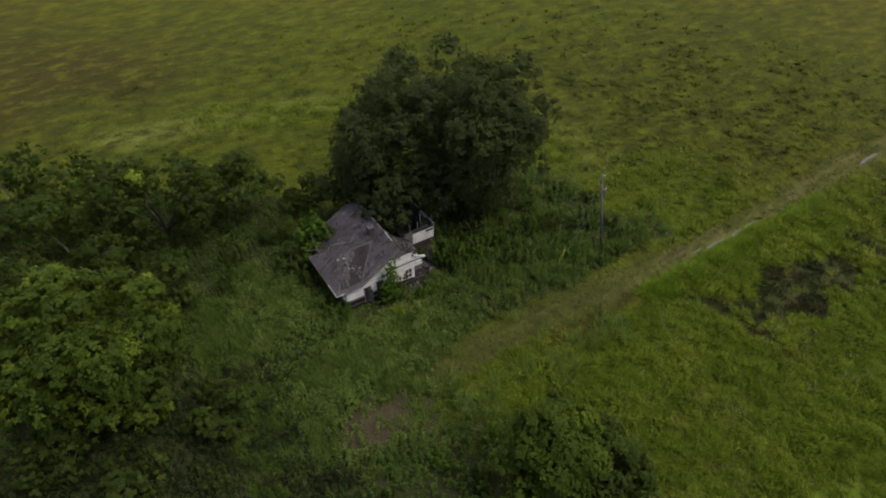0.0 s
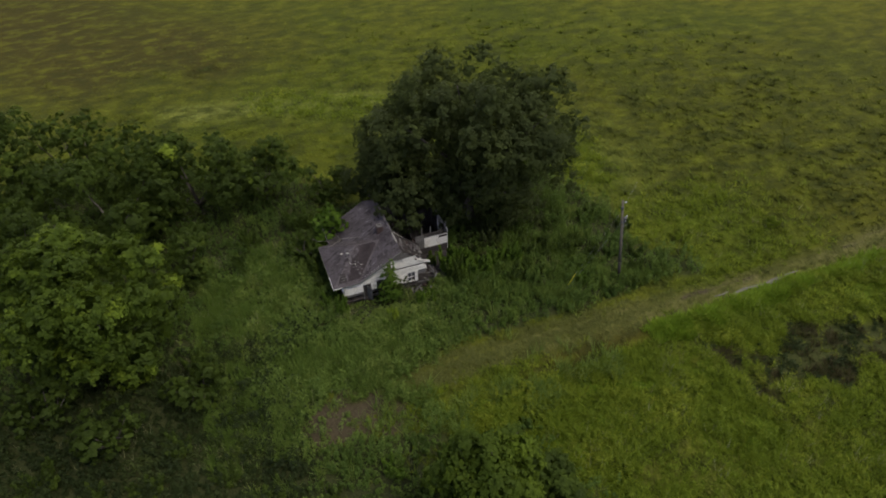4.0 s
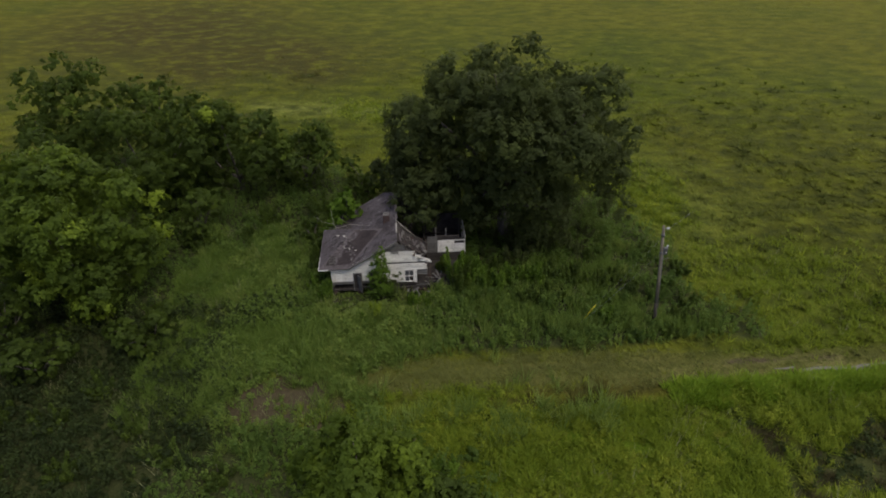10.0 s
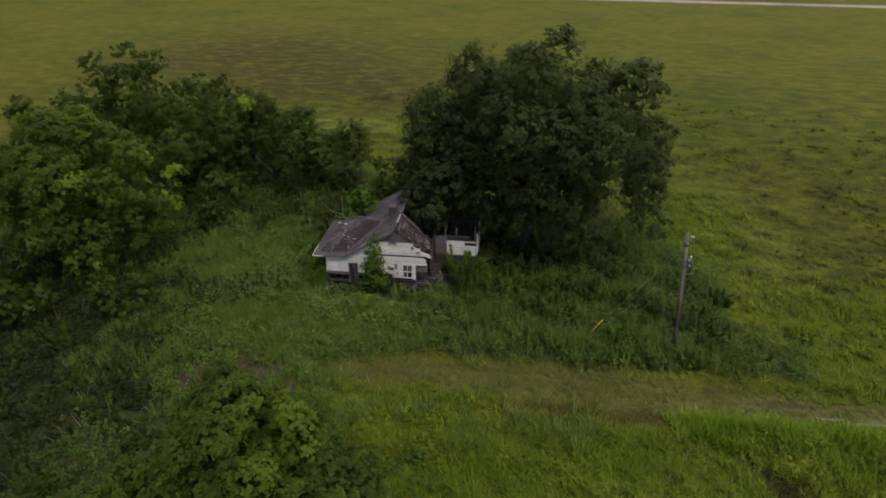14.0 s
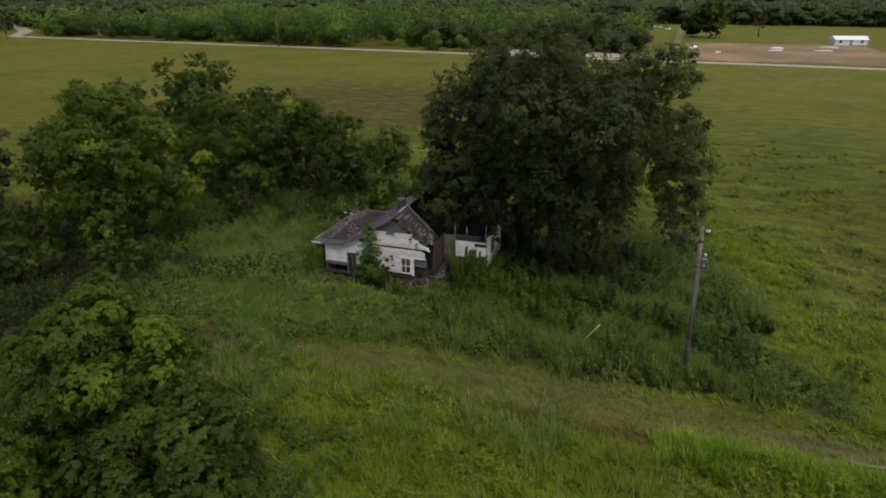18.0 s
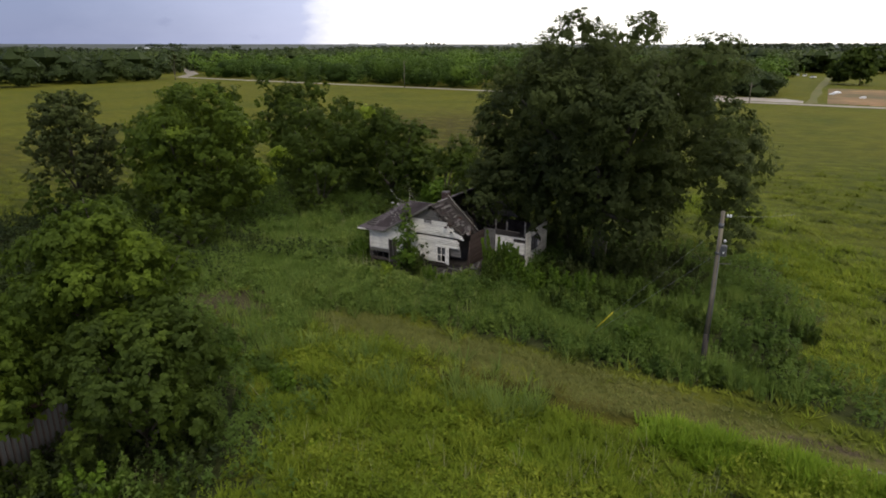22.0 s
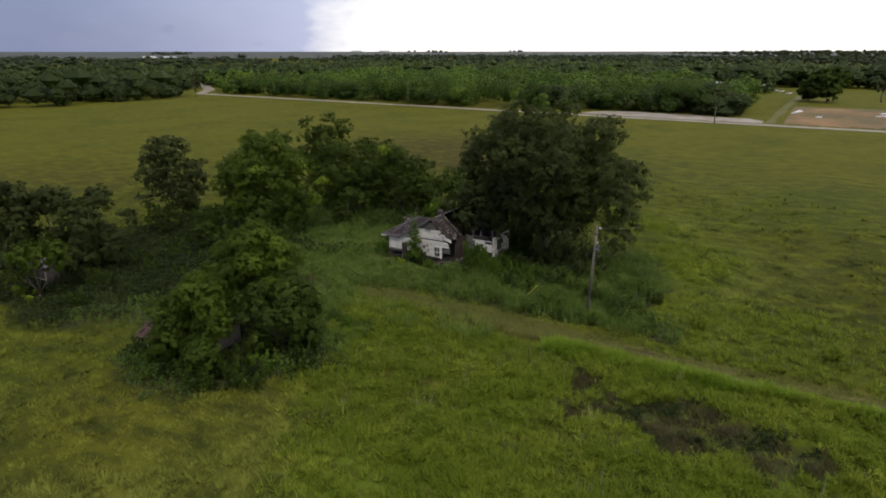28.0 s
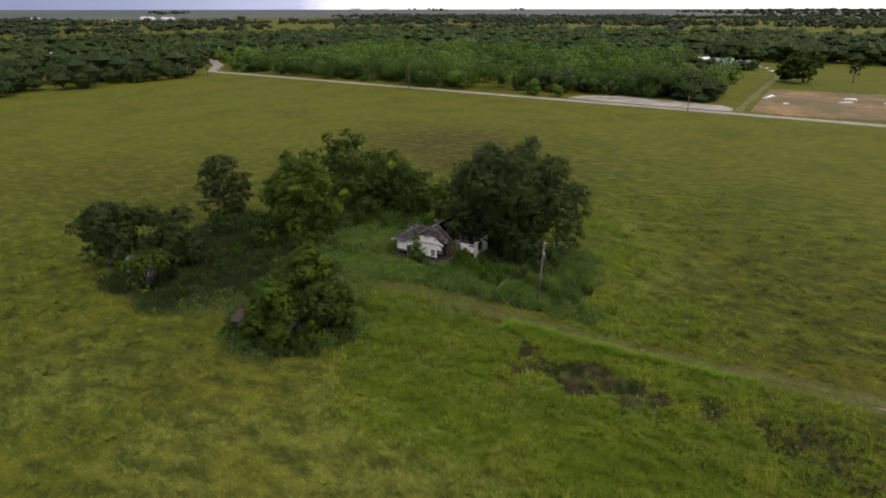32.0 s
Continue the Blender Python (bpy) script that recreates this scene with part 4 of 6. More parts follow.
# the east slope is down to its sheathing and sags
for k, (ya, yb) in enumerate(((0.55, 1.4), (1.4, 2.2), (2.2, 3.3))):
    part("sheathing", slab_bm([(RIDGE_X + 0.05, ya - 0.5, RIDGE_Z - 0.10), (RIDGE_X + 0.05, yb, RIDGE_Z - 0.10), (7.6, yb, 4.22 - 0.08 * k), (7.6, ya, 4.22 - 0.08 * k)], 0.03, (0, 1, 0), (0.7, 0, 0.7)), M_DARKWOOD, house)
    part("sheathing", slab_bm([(7.6, ya, 4.22 - 0.08 * k), (7.6, yb, 4.22 - 0.08 * k), (8.5, yb + 0.1, 3.45 - 0.06 * k), (8.3 + 0.1 * k, ya + 0.35, 3.6)], 0.03, (0, 1, 0), (0.7, 0, 0.7)), M_DARKWOOD, house)
n_b = 24
for i in range(n_b):
    f = (i + 0.5) / n_b
    x, zz = RIDGE_X + 0.08 + f * 2.55, RIDGE_Z - 0.03 - f * 2.25 - 0.22 * math.sin(f * math.pi)
    front = FRONT + 0.05 + (0.1 if f < 0.15 else 0.35 + 1.25 * min(1, f * 1.4)) + rng_h.uniform(-0.3, 0.35)
    back = 2.6 + rng_h.uniform(-0.5, 0.3)
    if rng_h.random() < 0.14:
        front += 0.9
    board("roof_board", house, (M_DARKWOOD, M_SHINGLE_OLD, M_FELT, M_GREYWOOD, M_DARKWOOD, M_FELT, M_SHINGLE_OLD)[i % 7], (x, (front + back) / 2, zz), (0.17 * rng_h.uniform(0.6, 1.5), (back - front) * rng_h.uniform(0.5, 1.0), 0.025), (rng_h.uniform(-5, 5), 38 + rng_h.uniform(-9, 9), rng_h.uniform(-14, 14)))
for y in (0.25, 1.0, 1.8, 2.7, 3.6, 5.0, 6.4, 7.8):
    if y < 3:
        beam("rafter", house, M_DARKWOOD, (RIDGE_X, y, RIDGE_Z - 0.12), (8.7 + rng_h.uniform(-0.5, 0.2), y + rng_h.uniform(-0.3, 0.3), 3.35), 0.05, 0.12)
    if y > 0.5:
        beam("rafter", house, M_DARKWOOD, (RIDGE_X, y, RIDGE_Z - 0.18), (1.6, y, EAVE_Z - 0.08), 0.05, 0.1)
for i in range(16):
    y = 3.8 + 0.36 * i
    beam("fallen_roof_board", house, M_DARKWOOD, (RIDGE_X + 0.5 + rng_h.uniform(0, 0.5), y, 4.0 + rng_h.uniform(-0.4, 0.5)), (8.6 + rng_h.uniform(-0.6, 0.2), y + rng_h.uniform(-0.5, 0.5), 1.6 + rng_h.uniform(-0.4, 0.6)), 0.25, 0.03)
for i in range(70):
    f, dy = rng_h.uniform(0.08, 1.0), rng_h.gauss(0.25, 0.6)
    board("torn_board", house, (M_DARKWOOD, M_GREYWOOD, M_FELT, M_REDWOOD, M_FELT)[i % 5], (6.1 + 2.45 * f, 0.45 + 0.9 * f + dy, RIDGE_Z - 0.1 - 2.3 * f - 0.22 * math.sin(f * math.pi) + rng_h.uniform(-0.12, 0.12)), (rng_h.uniform(0.12, 0.28), rng_h.uniform(0.4, 1.3), 0.025), (rng_h.uniform(-30, 30), 38 + rng_h.uniform(-25, 25), rng_h.uniform(-35, 35)))
part("corner_post", box_bm(8.98, 9.07, 1.0, 1.1, -0.05, 2.95, 0.006), M_PLANK, house)
beam("loose_pole", house, M_PALE, (5.95, 2.95, 6.12), (8.1, 4.7, 2.75), 0.055, 0.055)
beam("ridge_board", house, M_PALE, (RIDGE_X, 1.2, RIDGE_Z + 0.03), (RIDGE_X, 2.8, RIDGE_Z + 0.03), 0.13, 0.03)
beam("ridge_cap", house, M_SHINGLE_OLD, (RIDGE_X, 3.4, RIDGE_Z + 0.02), (RIDGE_X, 8.3, RIDGE_Z + 0.02), 0.24, 0.03)
beam("ridge_cap", house, M_SHINGLE_OLD, (2.05, WING_Y, WING_Z + 0.02), (4.7, WING_Y, WING_Z + 0.02), 0.13, 0.025)
beam("hip_cap", house, M_SHINGLE_OLD, (-1.18, FRONT + 0.02, EAVE_Z + 0.02), (2.1, WING_Y, WING_Z + 0.02), 0.1, 0.02)
# fascia and rake boards
beam("fascia", house, M_GREYWOOD, (1.42, FRONT - 0.03, EAVE_Z - 0.07), (5.95, FRONT - 0.03, RIDGE_Z - 0.08), 0.03, 0.15)
beam("rake_board", house, M_GREYWOOD, (1.5, FRONT + 0.02, EAVE_Z + 0.03), (5.98, FRONT + 0.02, RIDGE_Z + 0.03), 0.10, 0.02)
beam("fascia", house, M_WHITE, (-1.22, FRONT - 0.02, EAVE_Z - 0.07), (-0.35, FRONT - 0.02, EAVE_Z - 0.06), 0.03, 0.11)
beam("fascia", house, M_GREYWOOD, (-0.3, FRONT - 0.02, EAVE_Z - 0.07), (1.5, FRONT - 0.02, EAVE_Z - 0.07), 0.03, 0.10)
beam("fascia", house, M_GREYWOOD, (-1.23, 1.6, EAVE_Z - 0.07), (-1.23, 6.4, EAVE_Z - 0.07), 0.03, 0.13)
beam("fascia", house, M_WHITE, (-1.23, FRONT, EAVE_Z - 0.07), (-1.23, 1.6, EAVE_Z - 0.07), 0.03, 0.13)
part("soffit", box_bm(-1.15, 1.6, -0.33, 0.0, EAVE_Z - 0.13, EAVE_Z - 0.11), M_GREYWOOD, house)
part("soffit", box_bm(-1.18, -0.16, 0.0, 6.3, EAVE_Z - 0.13, EAVE_Z - 0.11), M_GREYWOOD, house)
# shingles torn loose, with the bare boards under them
for i in range(60):
    u, v = rng_h.gauss(0.46, 0.20), rng_h.gauss(0.56, 0.18)
    x = fl[0] + 1.3 + u * 3.0
    y = FRONT + v * (WING_Y - FRONT)
    board("torn_shingle", house, (M_GREYWOOD, M_FELT, M_SHINGLE_OLD, M_SHINGLE_OLD, M_DARKWOOD)[i % 5] if i % 13 else M_PALE, (x, y, EAVE_Z + v * (WING_Z - EAVE_Z) + 0.03), (rng_h.uniform(0.10, 0.34), rng_h.uniform(0.06, 0.16), 0.012), (30 + rng_h.uniform(-12, 12), rng_h.uniform(-14, 14), rng_h.uniform(-50, 50)))
for i in range(7):
    board("bare_lath", house, M_GREYWOOD if i % 2 else M_DARKWOOD, (0.0 + 0.02 * i, FRONT + 0.42 + 0.11 * i, EAVE_Z + 0.272 + 0.0635 * i), (0.66 - 0.09 * (i % 3), 0.035, 0.02), (30, 0, rng_h.uniform(-5, 5)))
for i in range(34):
    f, y = rng_h.uniform(0.08, 0.92), rng_h.uniform(0.1, 1.0)
    y = FRONT + 0.3 + (3.6 * f if i % 2 else 8.5) * y
    board("torn_shingle", house, M_SHINGLE_OLD if i % 3 else M_FELT, (1.5 + f * 4.4, y, EAVE_Z + f * (RIDGE_Z - EAVE_Z) + 0.035), (rng_h.uniform(0.08, 0.2), rng_h.uniform(0.12, 0.5), 0.012), (rng_h.uniform(-8, 8), -32, rng_h.uniform(-25, 25)))

def wing_z(y):
    return EAVE_Z + (y - FRONT) * (WING_Z - EAVE_Z) / (WING_Y - FRONT) + 0.018


for outline in ([(0.35, 0.0), (1.7, 0.05), (2.6, 0.9), (1.6, 1.2), (0.9, 0.9)], [(0.9, 0.9), (1.6, 1.2), (2.6, 0.9), (3.5, 1.85), (3.2, 2.4), (2.2, 2.35), (1.3, 1.7)], [(2.2, 2.35), (3.2, 2.4), (3.5, 1.85), (4.4, 2.8), (3.9, 3.0), (2.6, 2.95)]):
    part("bare_felt", slab_bm([(x, y, wing_z(y)) for x, y in outline], 0.012, (1, 0, 0), (0, 0.86, 0.5)), M_FELT, house, "dark felt where shingles are gone")
# dark patch laid on the slope stands in for the unlit inside of a hole
part("roof_hole", slab_bm([(-0.55, 0.02, wing_z(0.02)), (0.30, 0.0, wing_z(0.0)), (0.34, 0.75, wing_z(0.75)), (-0.20, 0.85, wing_z(0.85))], 0.02, (1, 0, 0), (0, 0.86, 0.5)), M_DARKWOOD, house, "dark patch for a rotted hole in the roof's corner")

# chimney of single bricks
chimney = empty("chimney", pose(5.06, 4.2, 4.98), "short square chimney of dark red brick", "")
chimney.parent = house
part("flue", box_bm(-0.22, 0.22, -0.22, 0.22, -0.5, 0.98), M_MORTAR, chimney)
for c in range(13):
    for k in range(8):
        s, o = k // 2, (k % 2 - 0.5) * 0.26 + (0.06 if c % 2 else -0.06)
        px, py = ((o, -0.25), (0.25, o), (-o, 0.25), (-0.25, -o))[s]
        board("brick", chimney, M_BRICK, (px + rng_h.uniform(-0.006, 0.006), py, -0.05 + 0.085 * c), (0.225 if s % 2 == 0 else 0.10, 0.10 if s % 2 == 0 else 0.225, 0.066))
for sx, sy, w, d in ((0, -0.22, 0.54, 0.11), (0, 0.22, 0.54, 0.11), (-0.22, 0, 0.11, 0.33), (0.22, 0, 0.11, 0.33)):
    part("cap_course", box_bm(sx - w / 2, sx + w / 2, sy - d / 2, sy + d / 2, 1.02, 1.10, 0.01), M_MORTAR, chimney, "pale capping")

# the roofless room at the side
annex = empty("annex", pose(8.9, 4.1, 0), "roofless white side room with empty window openings", "shed")
for i in range(20):
    zz = 0.55 + 0.145 * i
    if zz < 1.5:
        mat, x0 = M_DARKWOOD, 0.0
    else:
        mat, x0 = M_WHITE, 1.05
        board("wall_board", annex, M_GREYWOOD, (0.52, -0.04, zz), (1.03, 0.025, 0.14), (8, 0, 0))
    if zz > 2.92:
        mat = M_DARKWOOD
    x1 = 3.74 if zz < 3.1 else 2.9 + rng_h.uniform(0, 0.5)
    if 2.55 < zz < 2.85:
        board("wall_board", annex, mat, ((x0 + 2.7) / 2, -0.05, zz), (2.7 - x0, 0.025, 0.14), (8, 0, 0))
    else:
        board("wall_board", annex, mat, ((x0 + x1) / 2, -0.05, zz), (x1 - x0, 0.025, 0.14), (8, 0, 0))
# dark wood on front and back panels puts the room's deep shade into colour
part("front_panel", box_bm(0.0, 3.7, 0.0, 0.06, 0.5, 3.05), M_DARKWOOD, annex)
part("top_plate", box_bm(0.9, 3.2, -0.03, 0.08, 3.28, 3.40, 0.01), M_DARKWOOD, annex)
for i in range(20):
    zz = 0.55 + 0.145 * i
    if 1.45 < zz < 2.75:
        for y0, y1 in ((0.0, 1.15), (2.95, 4.85)):
            board("wall_board", annex, M_WHITE, (3.78, (y0 + y1) / 2, zz), (0.025, y1 - y0, 0.14), (0, 8, 0))
    else:
        board("wall_board", annex, M_WHITE, (3.78, 2.42, zz), (0.025, 4.86, 0.14), (0, 8, 0))
part("side_panel", box_bm(3.64, 3.72, 0.06, 1.1, 0.5, 3.3), M_INSIDE, annex)
part("side_panel", box_bm(3.64, 3.72, 3.0, 4.85, 0.5, 3.3), M_INSIDE, annex)
for y in (1.18, 1.75, 2.35, 2.92):
    part("window_post", box_bm(3.68, 3.80, y - 0.05, y + 0.05, 1.4, 2.8), M_WHITE if y in (1.18, 2.92) else M_GREYWOOD, annex)
# dark for the room's shade, like the front panel
part("back_panel", box_bm(0.0, 3.64, 4.8, 4.88, 0.5, 3.0), M_DARKWOOD, annex)
for x, y, h in ((0.9, 0.3, 4.15), (1.9, 0.35, 4.0), (3.6, 0.2, 4.3), (3.6, 4.7, 3.75)):
    part("bare_stud", box_bm(x - 0.05, x + 0.05, y - 0.04, y + 0.04, 0.5, h), M_GREYWOOD, annex)
for x in (0.2, 1.9, 3.5):
    for y in (0.1, 4.7):
        part("pier", box_bm(x - 0.17, x + 0.17, y - 0.17, y + 0.17, -0.1, 0.5, 0.02), M_BRICK, annex)

# fallen timber between the two
debris = empty("debris_heap", pose(9.1, 0.4, 0), "heap of fallen dark and red-brown timber by the open wall", "debris")
for i in range(80):
    x, y = rng_h.gauss(0.3, 0.75), rng_h.gauss(0.2, 0.9)
    h = max(0.06, 1.5 - 0.65 * math.hypot(x - 0.3, y))
    board("plank", debris, (M_REDWOOD, M_DARKWOOD, M_DARKWOOD, M_GREYWOOD, M_DARKWOOD, M_REDWOOD)[i % 6] if i % 20 else M_PALE, (x, y, rng_h.uniform(0.05, h)), (rng_h.uniform(0.5, 1.9), rng_h.uniform(0.08, 0.2), 0.035), (rng_h.uniform(-25, 25), rng_h.uniform(-35, 35), rng_h.uniform(0, 180)))
steps = empty("front_steps", pose(7.0, -1.0, 0), "collapsed grey boards of a porch in front of the window", "debris")
for i in range(9):
    board("plank", steps, M_GREYWOOD if i % 2 else M_DARKWOOD, (rng_h.uniform(-0.7, 1.0), rng_h.uniform(-0.4, 0.8), rng_h.uniform(0.2, 0.75)), (rng_h.uniform(0.5, 1.3), 0.14, 0.03), (rng_h.uniform(-20, 20), rng_h.uniform(-30, 30), rng_h.uniform(0, 180)))


# ---- power pole, its guy and the loose lines ----
pole = empty("power_pole", pose(28.41, -6.55, -0.1), "leaning weathered timber power pole with a meter box", "utility pole")
top = Vector((-0.17, 1.94, 9.25))
part("post", tube_bm([tuple(top * 0.24), tuple(top * 0.5 + Vector((0.03, 0, 0))), tuple(top)], [0.155, 0.14, 0.115], 12), M_POLE, pole)
part("butt", tube_bm([(0, 0, -0.3), tuple(top * 0.12), tuple(top * 0.24)], [0.168, 0.164, 0.160], 12), M_TARRED, pole, "dark tarred foot of the pole")
bracket = part("bracket", tube_bm([tuple(top * 0.975), tuple(top * 0.975 + Vector((0.5, -0.05, 0.0)))], [0.025, 0.02], 6), M_METAL, pole)
for k, (f, dx, dz, r) in enumerate(((0.975, 0.42, 0.0, 0.05), (0.975, 0.28, 0.0, 0.05))):
    p = top * f
    part("insulator", tube_bm([tuple(p + Vector((dx, -0.05, -0.09))), tuple(p + Vector((dx, -0.05, -0.03))), tuple(p + Vector((dx, -0.05, 0.0))), tuple(p + Vector((dx, -0.05, 0.09)))], [r, r * 1.3, r, r * 0.7], 10), M_CERAMIC, bracket, "white ceramic insulator")
p = top * 0.76
meter_box = part("meter_box", box_bm(p.x + 0.16, p.x + 0.46, p.y - 0.2, p.y + 0.08, p.z - 0.30, p.z + 0.35, 0.02), M_METAL, pole, "grey transformer box with white bushings")
for dz, s in ((0.66, 0.08), (-0.05, 0.055)):
    part("bushing", tube_bm([(p.x + 0.32, p.y - 0.24, p.z + dz - s), (p.x + 0.32, p.y - 0.24, p.z + dz), (p.x + 0.32, p.y - 0.24, p.z + dz + s)], [s * 0.7, s, s * 0.6], 8), M_CERAMIC, meter_box, "white ceramic bushing")
part("conduit", tube_bm([tuple(top * 0.78 + Vector((0.13, -0.12, 0))), tuple(top * 0.2 + Vector((0.15, -0.14, 0)))], [0.025, 0.025], 6), M_METAL, pole)
part("cross_bar", tube_bm([tuple(top * 0.68 + Vector((0, -0.1, 0))), tuple(top * 0.68 + Vector((0.75, 0.05, 0.05)))], [0.03, 0.02], 6), M_GREYWOOD, pole)
part("collar", tube_bm([tuple(top * 0.895), tuple(top * 0.925)], [0.15, 0.15], 12), M_METAL, pole)
part("collar", tube_bm([tuple(top * 0.735), tuple(top * 0.75)], [0.155, 0.155], 12), M_METAL, pole)


def sagging(a, b, sag, n=14):
    a, b = Vector(a), Vector(b)
    return [tuple(a.lerp(b, i / n) - Vector((0, 0, sag * 4 * (i / n) * (1 - i / n)))) for i in range(n + 1)]


for name, a, b, sag, r in (("wire", top * 0.74, (-7.3, -0.3, 0.3), 0.05, 0.007), ("wire", top * 0.975 + Vector((0.45, 0, 0)), (3.4, 4.6, 8.9), 0.1, 0.008)):
    w = sagging(a, b, sag)
    part(name, tube_bm(w, [r] * len(w), 5), M_WIRE, pole)
guy = empty("guy_wire", pose(21.1, -6.9, 0), "yellow guard sleeve on a slack guy wire in the weeds", "guy wire")
part("cable", tube_bm([(-0.2, -0.1, 0.0), (0.99, 0.34, 1.32), (1.74, 0.59, 2.3), (7.2, 2.0, 8.3)], [0.006] * 4, 5), M_WIRE, guy)
part("guard", tube_bm([(0.90, 0.31, 1.22), (1.35, 0.46, 1.80), (1.80, 0.61, 2.38)], [0.026, 0.026, 0.026], 8), M_YELLOW, guy, "bright yellow plastic sleeve")


# ---- sheds under the trees ----
def old_shed(x, y, turn, w, d, h, roof_mat, wall_mat, label):
    s = empty("shed", pose(x, y, float(ground_z(x, y)), 0, 0, turn), label, "shed")
    for i in range(int(w / 0.3)):
        for yy in (-d / 2, d / 2):
            if (i * 7 + int(yy > 0)) % 9:
                board("wall_plank", s, wall_mat, (-w / 2 + 0.15 + 0.3 * i, yy, h / 2), (0.28, 0.03, h), (0, (i * 37 % 5 - 2) * 0.6, 0))
    for i in range(int(d / 0.3)):
        for xx in (-w / 2, w / 2):
            board("wall_plank", s, wall_mat, (xx, -d / 2 + 0.15 + 0.3 * i, h / 2 + 0.2), (0.03, 0.28, h + 0.4))
    for i in range(int((w + 0.8) / 0.7)):
        for k in (-1, 1):
            board("roof_sheet", s, roof_mat, (-w / 2 - 0.05 + 0.7 * i, k * (d / 4 + 0.12), h + 0.42), (0.72, d / 2 + 0.5, 0.02), (-k * 24, 0, (i * 13 % 5 - 2) * 0.5))
    beam("ridge_cap", s, roof_mat, (-w / 2 - 0.3, 0, h + 0.98), (w / 2 + 0.3, 0, h + 0.98), 0.3, 0.03)
    board("patch", s, M_WHITE, (-w / 2 + 0.7, -d / 2 - 0.05, h * 0.55), (0.6, 0.03, 0.45), (0, 5, 0))
    # dark board on the wall stands in for the unlit doorway
    board("door_opening", s, M_DARKWOOD, (w * 0.27, -d / 2 - 0.04, h * 0.42), (1.1, 0.03, h * 0.8))
    for px in (w * 0.27 - 0.62, w * 0.27 + 0.62):
        board("door_post", s, M_PALE, (px, -d / 2 - 0.08, h * 0.45), (0.12, 0.09, h * 0.9), (0, (px > 0) * 4 - 2, 0))
    board("door_bar", s, M_PALE, (w * 0.27, -d / 2 - 0.10, h * 0.36), (1.2, 0.04, 0.08), (0, 14, 0))
    return s


old_shed(0.92, -32.08, 15, 7.4, 3.8, 2.3, M_RUST, M_SHEET, "long grey shed with a rusty roof under the elms")
old_shed(-30.5, -27.5, 20, 4.5, 3.2, 2.2, M_SHEET, M_SHEET, "low grey sheet-metal shed swallowed by bushes")

# ---- trees ----
top_boughs = [(-0.8, -6.4, 18.6, 1.9, 1.6), (-0.4, -6.8, 19.7, 1.1, 0.9), (1.4, 2.0, 18.8, 2.0, 1.6), (1.7, 2.3, 20.0, 1.0, 0.8), (7.5, -2.3, 16.8, 2.4, 1.9), (8.4, -1.9, 17.8, 1.3, 1.0), (10.4, 2.4, 9.5, 2.2, 2.2), (-9.0, 0.1, 11.0, 3.0, 3.4), (-6.5, -1.4, 13.5, 2.6, 2.4), (0.5, -4.4, 10.0, 3.4, 3.4), (3.6, -5.4, 12.0, 2.8, 2.8)]
skirt_boughs = [(-9.1, -3.8, 5.4, 1.6, 1.5), (-10.5, -3.3, 5.9, 1.3, 1.2), (-10.3, -2.0, 6.2, 1.5, 1.4), (-7.1, -3.0, 6.6, 1.8, 1.6), (-8.9, -2.6, 4.4, 1.4, 1.4), (10.4, 0.6, 6.0, 1.8, 2.0), (-8.0, 3.6, 8.0, 3.6, 4.0), (10.2, -3.4, 5.2, 1.8, 1.6), (-2.5, -2.8, 7.0, 3.2, 3.0), (-7.5, 7.1, 5.0, 3.4, 3.4), (-9.3, -1.2, 7.6, 2.2, 2.0), (-9.5, 1.2, 6.4, 2.2, 2.0), (-7.5, -2.6, 7.6, 2.0, 1.8), (-6.5, -0.4, 6.4, 2.2, 2.0), (3.5, -3.0, 5.0, 3.2, 2.8), (9.6, -2.0, 7.6, 1.9, 2.2), (-2.5, 1.5, 12.6, 4.4, 4.0), (3.0, 2.0, 11.5, 4.4, 4.0)]
big = tree("pecan_tree", (17.3, 8.8), 19.4, 12.4, 2.6, M_PECAN, "very large dark-toned pecan tree spreading over the side room", 11, leaves=98000, leaf=0.31, lobes=130, clump=(0.12, 0.21), thin=(8.5, 0.2), hollow=(4.2, 8.6, 5.5, 13.0, 0.55), trunk=0.62, limbs=14, open_side=(5.5, 6.0), gap=(-0.5, -2.9, 14.5), squash=0.96, full=2.7,
           extra=top_boughs + skirt_boughs)
tree("elm_tree", (-22.2, 0.4), 15.0, 7.7, 0.6, M_ELM, "broad green elm at the edge of the yard", 21, leaves=52000, leaf=0.30, lobes=78, clump=(0.15, 0.25), full=2.6, trunk=0.32,
     extra=[(1.2, -3.6, 9.8, 2.4, 2.2), (-1.5, -1.5, 10.5, 2.6, 2.4), (5.4, 3.0, 6.0, 1.5, 1.4)])
for k, lobe in enumerate(((5.7, 6.2, 7.2, 1.0, 0.95), (6.5, 3.4, 5.6, 0.85, 0.8), (6.2, 1.2, 10.8, 0.6, 0.55))):
    quad_part("lime_spray", crown_leaves(np.random.RandomState(5 + k), [lobe], 560, 0.24, 0.5, 30), M_LIME, bpy.data.objects["elm_tree"], "spray of bright lime leaves")
